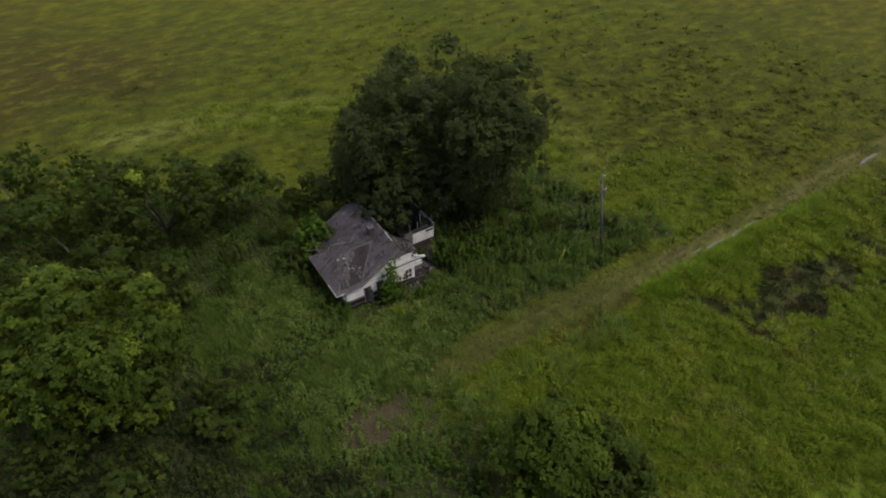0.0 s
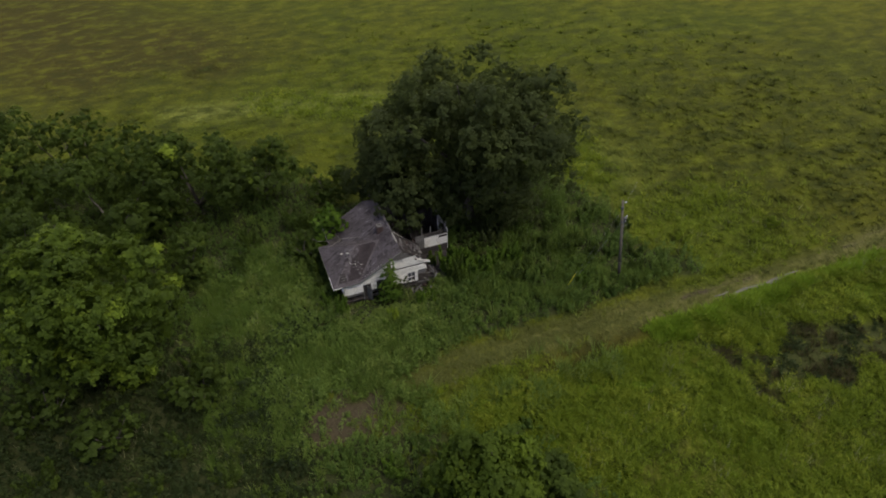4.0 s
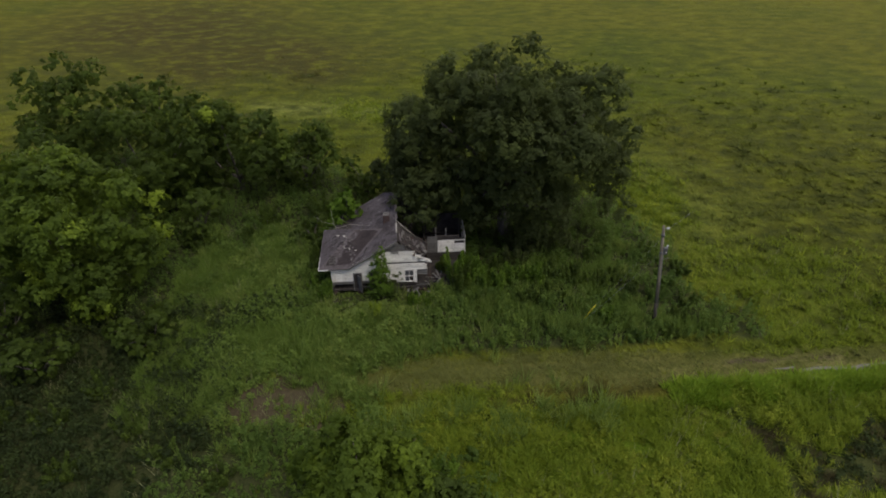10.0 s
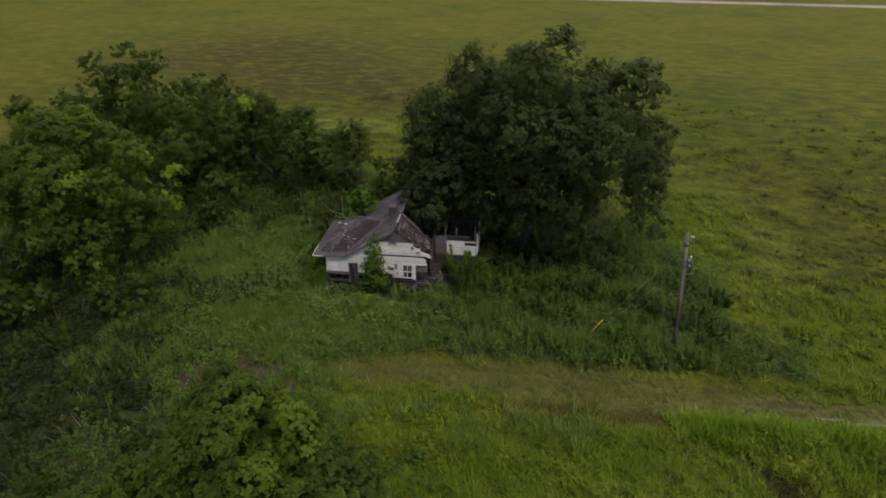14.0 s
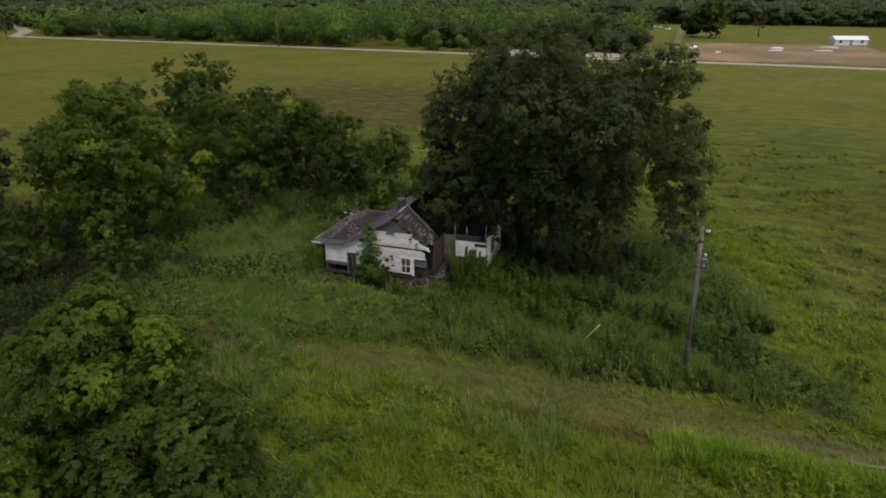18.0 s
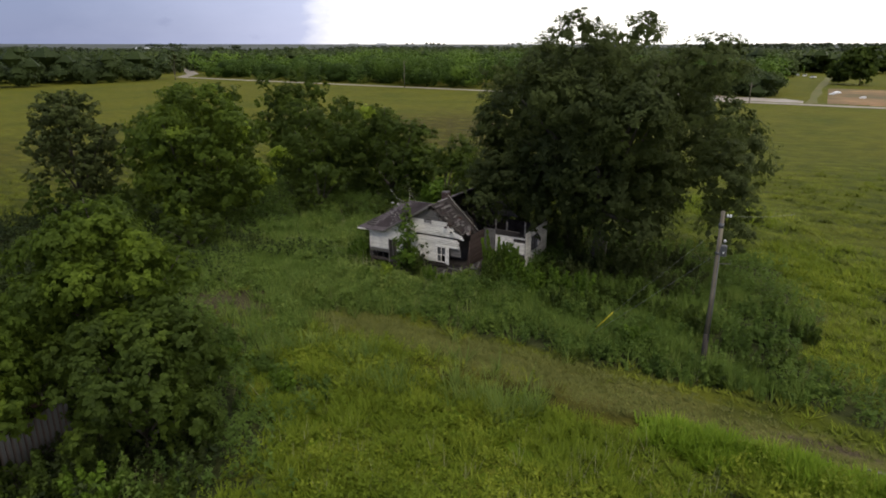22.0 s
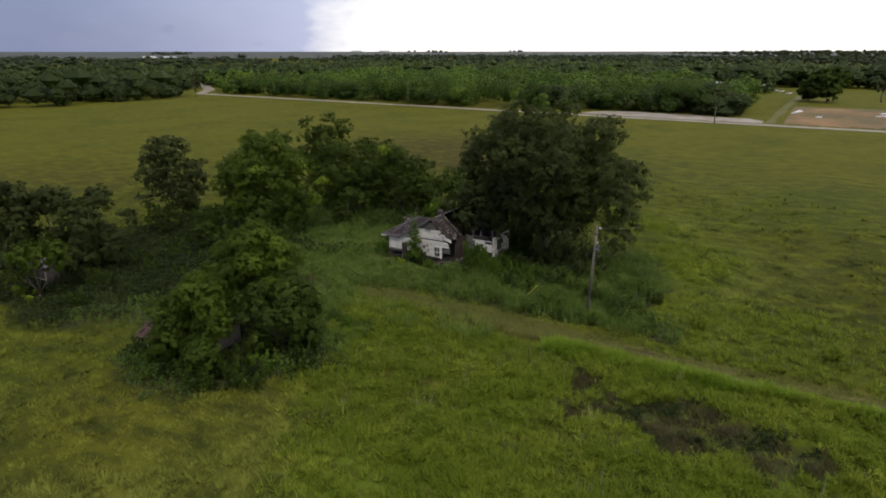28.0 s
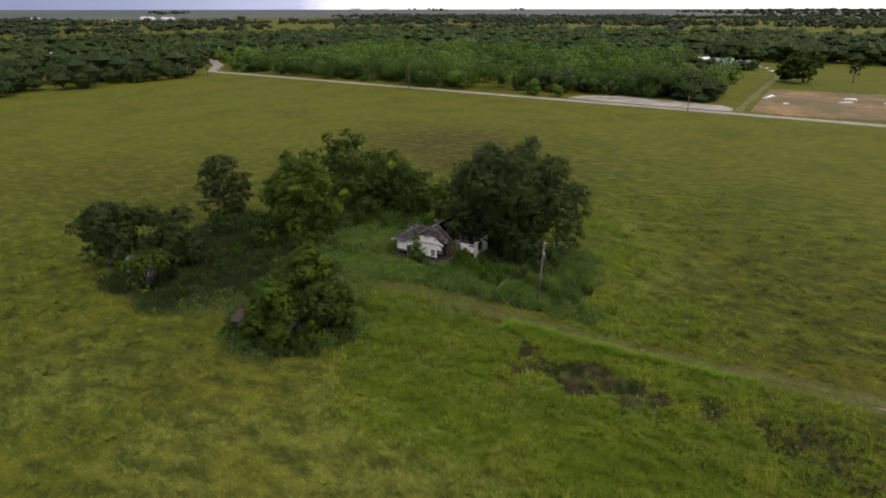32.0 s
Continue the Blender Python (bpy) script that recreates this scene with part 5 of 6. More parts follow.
for i, (x, y, h, s, n, mat, label) in enumerate((
        (-31.2, 25.5, 15.2, 6.6, 24000, M_HEDGE, "tall uneven hackberry in the copse"), (-28.6, 8.0, 14.8, 6.0, 20000, M_HEDGE, "dense dark hackberry in the copse"),
        (-21.0, 17.0, 13.4, 7.0, 22000, M_HEDGE, "dense dark hackberry in the copse"), (-12.4, 21.2, 11.4, 6.4, 20000, M_HEDGE, "rounded hackberry at the end of the copse"),
        (-25.0, 32.0, 11.2, 5.8, 11000, M_HEDGE, "hackberry at the back of the copse"), (-17.5, 27.5, 10.0, 5.4, 10000, M_HEDGE, "hackberry at the back of the copse"))):
    extra = [(-2.2, -2.4, 13.6, 1.4, 1.2), (-0.6, 1.4, 14.3, 1.5, 1.2), (2.8, 1.6, 13.0, 1.5, 1.2)] if i == 0 else ()
    grown = tree("hackberry_tree", (x, y), h, s, 0.4, mat, label, 22 + i, leaves=int(n * 1.15), leaf=0.31, lobes=44, clump=(0.15, 0.27), trunk=0.28, extra=extra)
    if i == 3:
        quad_part("lime_spray", crown_leaves(np.random.RandomState(9), [(-1.3, -2.6, 10.8, 0.8, 0.65)], 520, 0.26, 0.5, 30), M_LIME, grown, "spray of bright lime leaves")
for i, (x, y, h, s, n, mat, label) in enumerate((
        (-4.6, 21.0, 9.2, 5.2, 12000, M_HEDGE, "low dark tree between copse and pecan"), (2.6, 19.0, 5.4, 3.4, 6000, M_HEDGE, "low dark tree between copse and pecan"), (7.5, 14.5, 8.6, 4.6, 9000, M_PECAN, "low dark tree behind the ruined house"),
        (-15.2, -6.4, 4.4, 3.0, 5200, M_HEDGE, "bushy young tree under the elm"), (-14.5, 10.5, 6.4, 3.6, 6000, M_HEDGE, "bushy young tree at the copse's edge"),
        (0.7, 9.4, 6.9, 2.3, 7500, M_SPRING, "bright young tree leaning on the back of the roof"), (-2.6, 8.2, 4.2, 2.4, 3500, M_HEDGE, "young tree crowding the rear of the house"),
        (-24.5, -31.2, 7.4, 4.0, 9000, M_ELM, "bright green young tree over the grey shed"), (-35.0, -6.5, 5.4, 3.4, 4500, M_HEDGE, "bushy young tree in the pasture's rough"),
        (-22.5, -9.0, 4.6, 3.4, 4500, M_HEDGE, "bushy young tree under the elm"), (-27.5, -4.5, 5.4, 3.4, 4500, M_HEDGE, "bushy young tree under the elm"))):
    tree("young_tree", (x, y), h, s, 0.2, mat, label, 40 + i, leaves=int(n * 1.05), leaf=0.28, lobes=18, trunk=0.14)
tree("juniper_tree", (-41.5, -0.5), 13.4, 5.3, 0.2, M_GREY, "grey-green tree standing apart in the pasture", 28, leaves=30000, leaf=0.30, lobes=64, clump=(0.19, 0.31), full=3.0, trunk=0.26)
tree("oak_tree", (-33.5, -23.5), 10.6, 5.0, 0.3, M_PECAN, "rounded dark oak in a clump beside the pasture", 31, leaves=16000, leaf=0.32, lobes=22, trunk=0.22)
tree("oak_tree", (-38.5, -28.0), 12.0, 6.2, 0.3, M_PECAN, "rounded dark oak beside the pasture", 29, leaves=22000, leaf=0.32, lobes=26, trunk=0.26)
tree("oak_tree", (-27.5, -22.5), 10.8, 5.8, 0.3, M_PECAN, "rounded dark oak beside the pasture", 30, leaves=20000, leaf=0.32, lobes=24, trunk=0.24)
tree("elm_tree", (3.6, -26.2), 11.4, 4.3, 2.2, M_NEAR, "bright leafy elm rising over the sheds by the track", 32, leaves=46000, leaf=0.22, lobes=46, clump=(0.18, 0.31), trunk=0.26)
tree("elm_tree", (3.4, -33.2), 8.4, 4.0, 1.3, M_NEAR, "smaller bright elm over the rusty shed", 37, leaves=32000, leaf=0.22, lobes=36, clump=(0.2, 0.32), trunk=0.2, extra=[(-2.6, -1.6, 2.6, 1.3, 1.2), (-1.2, -2.2, 3.2, 1.3, 1.2), (2.4, -1.8, 2.6, 1.4, 1.3)])
tree("hackberry_tree", (7.4, -28.0), 7.4, 4.0, 0.3, M_HEDGE, "low dark hackberry crowding the bright elm", 38, leaves=24000, leaf=0.23, lobes=30, trunk=0.18)
tree("hackberry_tree", (-0.8, -28.2), 7.2, 3.5, 0.3, M_NEAR, "low leafy hackberry behind the rusty shed", 39, leaves=20000, leaf=0.22, lobes=28, trunk=0.16)

# bare fallen branch on the roof's corner
snag = empty("dead_branch", pose(0.7, 6.9, -0.2), "bleached bare branches reaching over the roof's edge", "branch")
for pts, r in ((((0, 0, 0), (-0.1, -0.2, 2.2), (0.5, -0.8, 4.1), (2.7, -1.75, 4.45)), 0.09), (((-0.1, -0.2, 2.2), (-0.9, -0.5, 4.0), (-1.1, 0.0, 5.6)), 0.06), (((0.5, -0.8, 4.0), (0.1, -1.6, 5.2), (0.3, -2.0, 6.0)), 0.045), (((-0.9, -0.5, 4.0), (-1.9, -1.0, 4.6), (-2.6, -1.1, 5.4)), 0.04), (((0.5, -0.8, 4.0), (-0.6, -1.9, 4.4), (-1.4, -2.2, 4.6)), 0.04)):
    part("twig", tube_bm(pts, [0.55 * r * (1 - 0.8 * i / (len(pts) - 1)) for i in range(len(pts))], 6), M_DRY, snag)

# saplings and bushes at the house
tree("sapling", (4.3, -1.15), 5.9, 0.9, 0.8, M_BUSH, "tall airy sapling against the front wall", 41, leaves=2300, leaf=0.19, per=9, lobes=6, trunk=0.045, limbs=9,
     extra=[(0.25, -0.2, 5.6, 0.34, 0.5), (0.15, -0.1, 4.9, 0.5, 0.5), (0.3, 0, 4.3, 0.55, 0.5), (-0.2, 0, 3.9, 0.6, 0.5), (0.2, 0, 3.3, 0.75, 0.5), (-0.45, -0.1, 2.7, 0.7, 0.5), (0.3, -0.1, 2.0, 0.8, 0.55), (0.5, -0.1, 1.3, 0.9, 0.6), (-0.5, -0.1, 1.2, 0.8, 0.6)])
tree("sapling", (5.9, -0.9), 3.2, 0.55, 1.2, M_GREY, "spindly sapling before the window", 42, leaves=500, leaf=0.14, per=8, lobes=8, trunk=0.025, limbs=5)
rng_b = random.Random(9)
house_bushes = [
    (4.7, -1.1, 1.4, 2.7, M_PECAN), (5.3, -0.9, 0.9, 2.2, M_PECAN), (12.1, -0.2, 1.5, 4.0, M_HEDGE), (12.4, 1.5, 1.4, 3.4, M_BUSH), (13.4, 0.4, 1.5, 2.7, M_HEDGE), (7.2, -2.4, 1.1, 1.7, M_BUSH), (8.4, -2.2, 0.9, 1.5, M_BUSH), (11.5, 0.8, 1.5, 5.0, M_BUSH), (12.9, 0.6, 1.6, 4.3, M_BUSH), (-0.7, -0.9, 1.0, 2.6, M_BUSH), (11.6, -1.2, 1.6, 2.6, M_HEDGE),
    (10.2, 2.6, 1.0, 2.2, M_HEDGE), (3.8, -3.6, 0.9, 1.6, M_LIME), (2.6, -4.2, 0.7, 1.2, M_BUSH), (-1.6, 0.6, 1.2, 2.2, M_BUSH), (-2.4, 3.0, 1.3, 2.4, M_HEDGE), (-1.8, 5.4, 1.4, 2.6, M_HEDGE),
    (-0.4, 7.6, 1.6, 4.2, M_BUSH), (0.9, 8.8, 1.4, 4.0, M_BUSH)]
pecan_bushes = [
    (14.2, -0.2, 1.5, 2.6, M_BUSH), (15.4, -0.6, 1.1, 2.8, M_BUSH), (16.8, 0.4, 1.5, 2.6, M_BUSH), (18.8, 0.2, 1.6, 2.7, M_BUSH), (20.8, 1.0, 1.8, 2.8, M_HEDGE), (15.2, 2.6, 1.4, 1.9, M_HEDGE),
    (9.4, 11.4, 2.2, 5.0, M_PECAN), (12.2, 11.2, 2.2, 5.2, M_PECAN), (15.0, 10.4, 2.2, 5.0, M_PECAN), (15.6, 7.6, 1.6, 2.2, M_PECAN), (15.0, 5.2, 1.2, 1.6, M_PECAN), (17.6, 3.8, 1.9, 2.6, M_PECAN),
    (19.8, 5.0, 2.0, 2.8, M_PECAN), (-2.0, 14.5, 2.4, 3.4, M_HEDGE), (21.6, 6.4, 2.0, 3.4, M_PECAN), (23.6, 5.0, 1.8, 2.6, M_PECAN), (20.0, 9.0, 2.2, 3.6, M_PECAN), (23.0, 9.4, 1.9, 3.0, M_PECAN), (25.4, 7.4, 1.6, 2.2, M_PECAN), (18.4, 6.6, 2.0, 3.2, M_PECAN)]
pole_bushes = [
    (22.8, 0.2, 1.9, 2.6, M_HEDGE), (24.6, -1.2, 1.7, 2.2, M_HEDGE), (26.6, 0.2, 1.6, 1.6, M_HEDGE), (28.6, 1.6, 1.6, 1.5, M_WEED), (30.4, 3.6, 1.5, 1.3, M_WEED), (25.6, 3.6, 1.6, 1.4, M_HEDGE),
    (22.0, 4.4, 1.8, 2.0, M_HEDGE), (24.2, -5.6, 1.3, 1.9, M_BUSH), (22.6, -8.0, 1.2, 1.4, M_WEED), (29.6, -3.2, 1.6, 1.9, M_WEED), (31.4, -0.6, 1.6, 1.8, M_WEED), (26.2, -8.2, 1.2, 1.5, M_WEED),
    (30.6, -6.0, 1.4, 1.7, M_HEDGE), (32.6, -3.6, 1.5, 1.6, M_HEDGE), (33.4, 0.8, 1.4, 1.5, M_HEDGE), (31.8, 4.6, 1.5, 1.5, M_HEDGE), (29.4, -8.0, 1.1, 1.3, M_HEDGE), (27.6, -2.8, 1.5, 1.9, M_HEDGE), (20.4, -2.0, 1.6, 2.2, M_HEDGE), (18.0, -2.4, 1.5, 2.1, M_HEDGE), (34.6, -6.4, 1.1, 1.2, M_WEED),
    (38.6, -3.8, 1.2, 1.3, M_LUSH), (50.0, -5.6, 1.3, 1.3, M_LUSH)]
copse_bushes = [
    (-9.0, 9.4, 1.8, 2.2, M_HEDGE), (-13.8, 8.6, 2.0, 2.6, M_HEDGE), (-8.2, 13.0, 2.0, 2.8, M_HEDGE), (-15.4, -2.6, 1.8, 2.0, M_HEDGE), (-36.5, 2.4, 1.8, 2.6, M_HEDGE)]
south_bushes = [
    (-10.0, -24.5, 2.0, 2.0, M_HEDGE), (-19.0, -30.6, 1.9, 2.4, M_HEDGE), (-31.6, -32.6, 1.7, 2.2, M_HEDGE), (-22.4, -26.0, 2.0, 2.6, M_HEDGE), (-34.6, -20.5, 2.0, 2.4, M_HEDGE), (-24.0, -14.0, 2.0, 2.2, M_HEDGE),
    (-20.0, -14.4, 1.9, 1.9, M_HEDGE), (-28.0, -10.5, 2.2, 2.4, M_HEDGE), (-17.2, -11.4, 1.9, 2.0, M_HEDGE), (-14.0, -15.4, 1.7, 1.6, M_HEDGE), (-26.0, -17.6, 2.0, 2.0, M_HEDGE), (-11.0, -18.0, 1.7, 1.6, M_HEDGE),
    (-17.6, -18.6, 1.9, 1.8, M_HEDGE), (-12.4, -8.6, 1.4, 1.6, M_HEDGE), (-22.0, -19.6, 1.9, 2.0, M_HEDGE), (-6.6, -20.0, 1.6, 1.5, M_HEDGE), (-1.2, -19.6, 1.5, 1.6, M_BUSH), (1.4, -18.4, 1.3, 1.4, M_WEED), (3.6, -20.2, 1.5, 1.7, M_BUSH), (6.2, -19.2, 1.3, 1.5, M_WEED), (8.6, -20.8, 1.4, 1.5, M_BUSH), (11.2, -19.6, 1.2, 1.2, M_WEED), (-4.2, -17.6, 1.2, 1.4, M_WEED), (0.6, -22.6, 1.5, 1.9, M_HEDGE), (-4.6, -23.2, 1.6, 1.8, M_HEDGE), (-8.4, -13.4, 1.0, 1.3, M_WEED)]
track_bushes = [
    (9.4, -27.0, 2.0, 2.4, M_HEDGE), (8.6, -31.6, 1.8, 2.2, M_BUSH), (2.5, -35.2, 1.9, 2.2, M_HEDGE), (6.0, -35.6, 1.9, 2.2, M_HEDGE), (-1.4, -35.0, 1.8, 2.0, M_HEDGE), (9.6, -33.8, 1.8, 2.0, M_HEDGE),
    (10.8, -29.6, 1.6, 1.7, M_HEDGE), (0.2, -35.0, 1.3, 1.5, M_HEDGE), (4.6, -35.4, 1.6, 2.2, M_HEDGE), (7.6, -33.8, 1.5, 2.2, M_HEDGE), (-3.8, -34.8, 1.3, 0.9, M_HEDGE), (-0.1, -35.2, 1.6, 2.5, M_HEDGE), (1.0, -35.2, 1.4, 2.4, M_HEDGE), (5.8, -34.2, 1.5, 2.8, M_HEDGE), (6.9, -32.0, 1.7, 2.9, M_HEDGE), (6.6, -30.4, 1.6, 2.6, M_HEDGE)]
# M_PECAN bushes put shade under the pecan and by the front wall into colour
for i, (bx, by, r, h, mat) in enumerate(house_bushes + pecan_bushes + pole_bushes + copse_bushes + south_bushes + track_bushes):
    kind = {M_BUSH.name: "bright green", M_HEDGE.name: "dark green", M_LIME.name: "yellow-green", M_WEED.name: "mid-green weedy", M_LUSH.name: "low grassy", M_PECAN.name: "dark-toned"}[mat.name]
    bush((bx, by), r, h, mat, kind + (" bush against the ruined house" if -3 < bx < 14 and -5 < by < 8 else " bush in the tall weeds"), 100 + i, leaves=int(900 * r * h ** 0.5), leaf=0.19)

# ---- the growth on the ground ----
rng_g = np.random.RandomState(77)
def sward(name, x, y, per, *shape, label):
    """Pasture grass that takes the colour of its place."""
    shown = [(key, np.repeat(f(x, y), per)) for key, f in (("brown", in_brown), ("pale", in_pale), ("dry", in_dry))]
    verts, tone = blades(rng_g, x, y, per, *shape)
    return tagged(quad_part(name, verts, M_GRASS, None, "", tone, shown), label, "grass", kind="stuff")


def open_pasture(x, y):
    return (1 - in_weeds(x, y)) * (1 - 0.95 * smooth01(in_track(x, y) * 2)) * (1 - 0.5 * in_mud(x, y)) * (1 - in_bare(x, y))


gx, gy = scatter(rng_g, 190000, -80, 105, -92, 78, lambda x, y: smooth01((1.35 - np.hypot((x - 12) / 78, (y + 14) / 74)) / 0.75) * open_pasture(x, y) * (0.4 + 0.6 * smooth01(0.5 + 0.9 * wobble(x, y, 12, 2.2))) * np.clip(1.3 - 0.7 * in_lush(x, y), 0, 1))
sward("pasture_grass", gx, gy, 4, 0.46 + 0.16 * wobble(gx, gy, 45, 2.5), 0.066, 1.42, (-0.5, 0.62), 0.55, label="tufts of olive pasture grass")
gx, gy = scatter(rng_g, 21000, -75, 100, -90, 74, lambda x, y: open_pasture(x, y) * (1 - in_mud(x, y)) * smooth01((1.3 - np.hypot((x - 14) / 78, (y + 14) / 72)) / 0.6) * smooth01(0.35 + 1.1 * wobble(x, y, 48, 3.2)) * (1 - 0.5 * in_lush(x, y)))
sward("grass_tussocks", gx, gy, 22, 0.62 + 0.28 * wobble(gx, gy, 49, 3), 0.07, 1.3, (-0.45, 0.55), 0.45, 0.7, 0.42, label="rounded tussocks of rough pasture grass")
gx, gy = scatter(rng_g, 40000, 0, 100, -17, -9, lambda x, y: smooth01(in_track(x, y) * 2) * (1 - 0.72 * smooth01((x - 20) / 12)) * (np.hypot((x - 42) / 6.5, (y + 12.75) / 0.55) > 1) * (1 - 0.7 * np.exp(-((np.abs(y - track_y(x)) - 0.85) / 0.3) ** 2)))
tagged(quad_part("track_grass", blades(rng_g, gx, gy, 5, 0.27 + 0.12 * wobble(gx, gy, 58, 1.5), 0.05, 1.4, (-0.5, 0.62), 0.4), M_TRACK), "short trodden grass on the farm track", "grass", kind="stuff")
gx, gy = scatter(rng_g, 165000, -8, 80, -48, 50, lambda x, y: in_lush(x, y) * (1 - in_weeds(x, y)) * smooth01(0.75 + 0.9 * wobble(x, y, 47, 1.1)))
tagged(quad_part("lush_grass", blades(rng_g, gx, gy, 8, 0.62 + 0.36 * wobble(gx, gy, 46, 1.5), 0.05, 1.2, (-0.45, 0.55), 0.3, 0.45), M_LUSH), "bright green rank grass beside the track", "grass", kind="stuff")

gx, gy = scatter(rng_g, 13000, 24, 64, -19, -12, lambda x, y: in_fringe(x, y) * (1 - in_track(x, y)))
tagged(quad_part("fringe_grass", blades(rng_g, gx, gy, 8, 0.75 + 0.3 * wobble(gx, gy, 38, 1.6), 0.06, 1.1, (-0.3, 0.4), 0.25, 0.4, 0.3), M_FRINGE), "bright yellow-green mounds of grass along the track", "grass", kind="stuff")
gx, gy = scatter(rng_g, 3400, -13, 22, -19, -1, lambda x, y: house_clear(x, y) * (1 - in_track(x, y)) * (1 - 0.8 * in_bare(x, y)) * smooth01((wobble(x, y, 39, 1.6) - 0.05) / 0.4))
tagged(quad_part("cane_grass", blades(rng_g, gx, gy, 12, 1.5 + 0.4 * wobble(gx, gy, 40, 2), 0.035, 0.95, None, 0.2, 0.8, 0.3), M_YARD), "arching light green cane grass in the yard", "grass", kind="stuff")


def clump(x, y):
    """Taller and lower growth by turns, a pace or two across."""
    return smooth01(0.5 + 0.75 * wobble(x, y, 14, 1.5) + 0.55 * wobble(x, y, 30, 0.65))


def off_wall(x, y):
    return 1 - 0.8 * ((x > -1.0) & (x < 9.0) & (y > -1.8) & (y < 0.2))


def low_front(x, y):
    """Growth is lower before the front wall."""
    return 1 - 0.65 * smooth01((x + 2) / 2) * smooth01((10 - x) / 2) * smooth01((y + 4.6) / 2.4) * smooth01((2 - y) / 2)


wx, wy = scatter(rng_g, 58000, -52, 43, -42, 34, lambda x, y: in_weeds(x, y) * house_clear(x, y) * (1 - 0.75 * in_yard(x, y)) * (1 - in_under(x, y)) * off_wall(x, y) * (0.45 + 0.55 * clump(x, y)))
wh = (0.30 + 1.15 * clump(wx, wy) + rng_g.uniform(0, 0.35, len(wx))) * low_front(wx, wy)
tagged(quad_part("tall_weeds", leafy_plants(rng_g, wx, wy, wh, 14, 0.21), M_WEED), "waist-high broad-leaved weeds", "weeds", kind="stuff")
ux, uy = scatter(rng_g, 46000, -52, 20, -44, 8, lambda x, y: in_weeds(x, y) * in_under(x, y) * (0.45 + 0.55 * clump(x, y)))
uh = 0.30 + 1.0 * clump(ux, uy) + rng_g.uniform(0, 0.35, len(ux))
tagged(quad_part("undergrowth", leafy_plants(rng_g, ux, uy, uh, 11, 0.235), M_SHADE_WEED), "coarse undergrowth round elm and sheds, tree shade in its colour", "weeds", kind="stuff")
sx, sy = scatter(rng_g, 9000, -30, 60, -34, 12, lambda x, y: np.maximum(in_weeds(x, y), 0.6 * in_lush(x, y)) * house_clear(x, y) * (1 - in_track(x, y)) * smooth01(0.2 + 0.4 * in_yard(x, y) + 0.9 * wobble(x, y, 55, 2.5)))
tagged(quad_part("seed_stalks", blades(rng_g, sx, sy, 4, 1.25, 0.016, 0.6, (0.2, 0.1)), M_STRAW), "pale bent seed stalks above the weeds", "grass", kind="stuff")
lx, ly = scatter(rng_g, 26000, -6, 70, -36, -12, lambda x, y: in_lush(x, y) * (1 - in_weeds(x, y)) * (1 - in_track(x, y)) * smooth01(0.35 + 1.0 * wobble(x, y, 56, 2.2) + 0.5 * wobble(x, y, 57, 0.8)))
tagged(quad_part("rank_weeds", leafy_plants(rng_g, lx, ly, 0.35 + 0.65 * clump(lx, ly), 14, 0.16), M_LUSH), "bright leafy weeds in the rank grass", "weeds", kind="stuff")
yx, yy = scatter(rng_g, 36000, -16, 16, -18, 14, lambda x, y: in_weeds(x, y) * house_clear(x, y) * in_yard(x, y) * off_wall(x, y) * (0.5 + 0.5 * clump(x, y)))
yh = (0.25 + 0.95 * clump(yx, yy) + rng_g.uniform(0, 0.35, len(yx))) * low_front(yx, yy)
tagged(quad_part("yard_weeds", leafy_plants(rng_g, yx, yy, yh, 13, 0.185), M_YARD), "knee-high light green weeds of the yard", "weeds", kind="stuff")
rx, ry = scatter(rng_g, 38000, -15, 34, -16, 12, lambda x, y: in_weeds(x, y) * house_clear(x, y) * off_wall(x, y) * smooth01(0.10 + 0.5 * in_yard(x, y) + 1.0 * wobble(x, y, 15, 3.4) + 0.6 * wobble(x, y, 31, 0.8)))
tagged(quad_part("seeding_grass", blades(rng_g, rx, ry, 7, (1.15 + 0.4 * wobble(rx, ry, 32, 1.2)) * low_front(rx, ry), 0.035, 0.7), M_REED), "tall pale seeding grass among the weeds", "grass", kind="stuff")
mx, my = scatter(rng_g, 22000, 26, 78, -37, -16, lambda x, y: in_mud(x, y) * smooth01(0.4 + 1.2 * wobble(x, y, 16, 1.3)))
# dark leaf colour here paints the shade between the hollow's mounds
hx, hy = scatter(rng_g, 8500, 28, 74, -34, -16, lambda x, y: in_mud(x, y) * smooth01(0.35 + 1.3 * wobble(x, y, 28, 1.2)))
tagged(quad_part("hollow_weeds", leafy_plants(rng_g, hx, hy, 0.25 + 0.6 * clump(hx, hy), 13, 0.19), M_SHADE_WEED), "weeds in the muddy hollow, shade between mounds in their colour", "weeds", kind="stuff")
tagged(quad_part("dead_reeds", blades(rng_g, mx, my, 7, 0.6, 0.04, 1.1), M_DEAD), "brown dead reeds in a muddy hollow", "reeds", kind="stuff")


def flat_patch(name, outline, z, mat, label, category, kind="structure"):
    bm = bmesh.new()
    bm.faces.new([bm.verts.new((x, y, z)) for x, y in outline])
    bmesh.ops.recalc_face_normals(bm, faces=bm.faces[:])
    if bm.faces[:][0].normal.z < 0:
        bmesh.ops.reverse_faces(bm, faces=bm.faces[:])
    low = bmesh.ops.extrude_face_region(bm, geom=bm.faces[:])
    bmesh.ops.translate(bm, vec=(0, 0, 0.06), verts=[v for v in low["geom"] if isinstance(v, bmesh.types.BMVert)])
    return tagged(link_mesh(name, bm, mat), label, category, kind=kind)


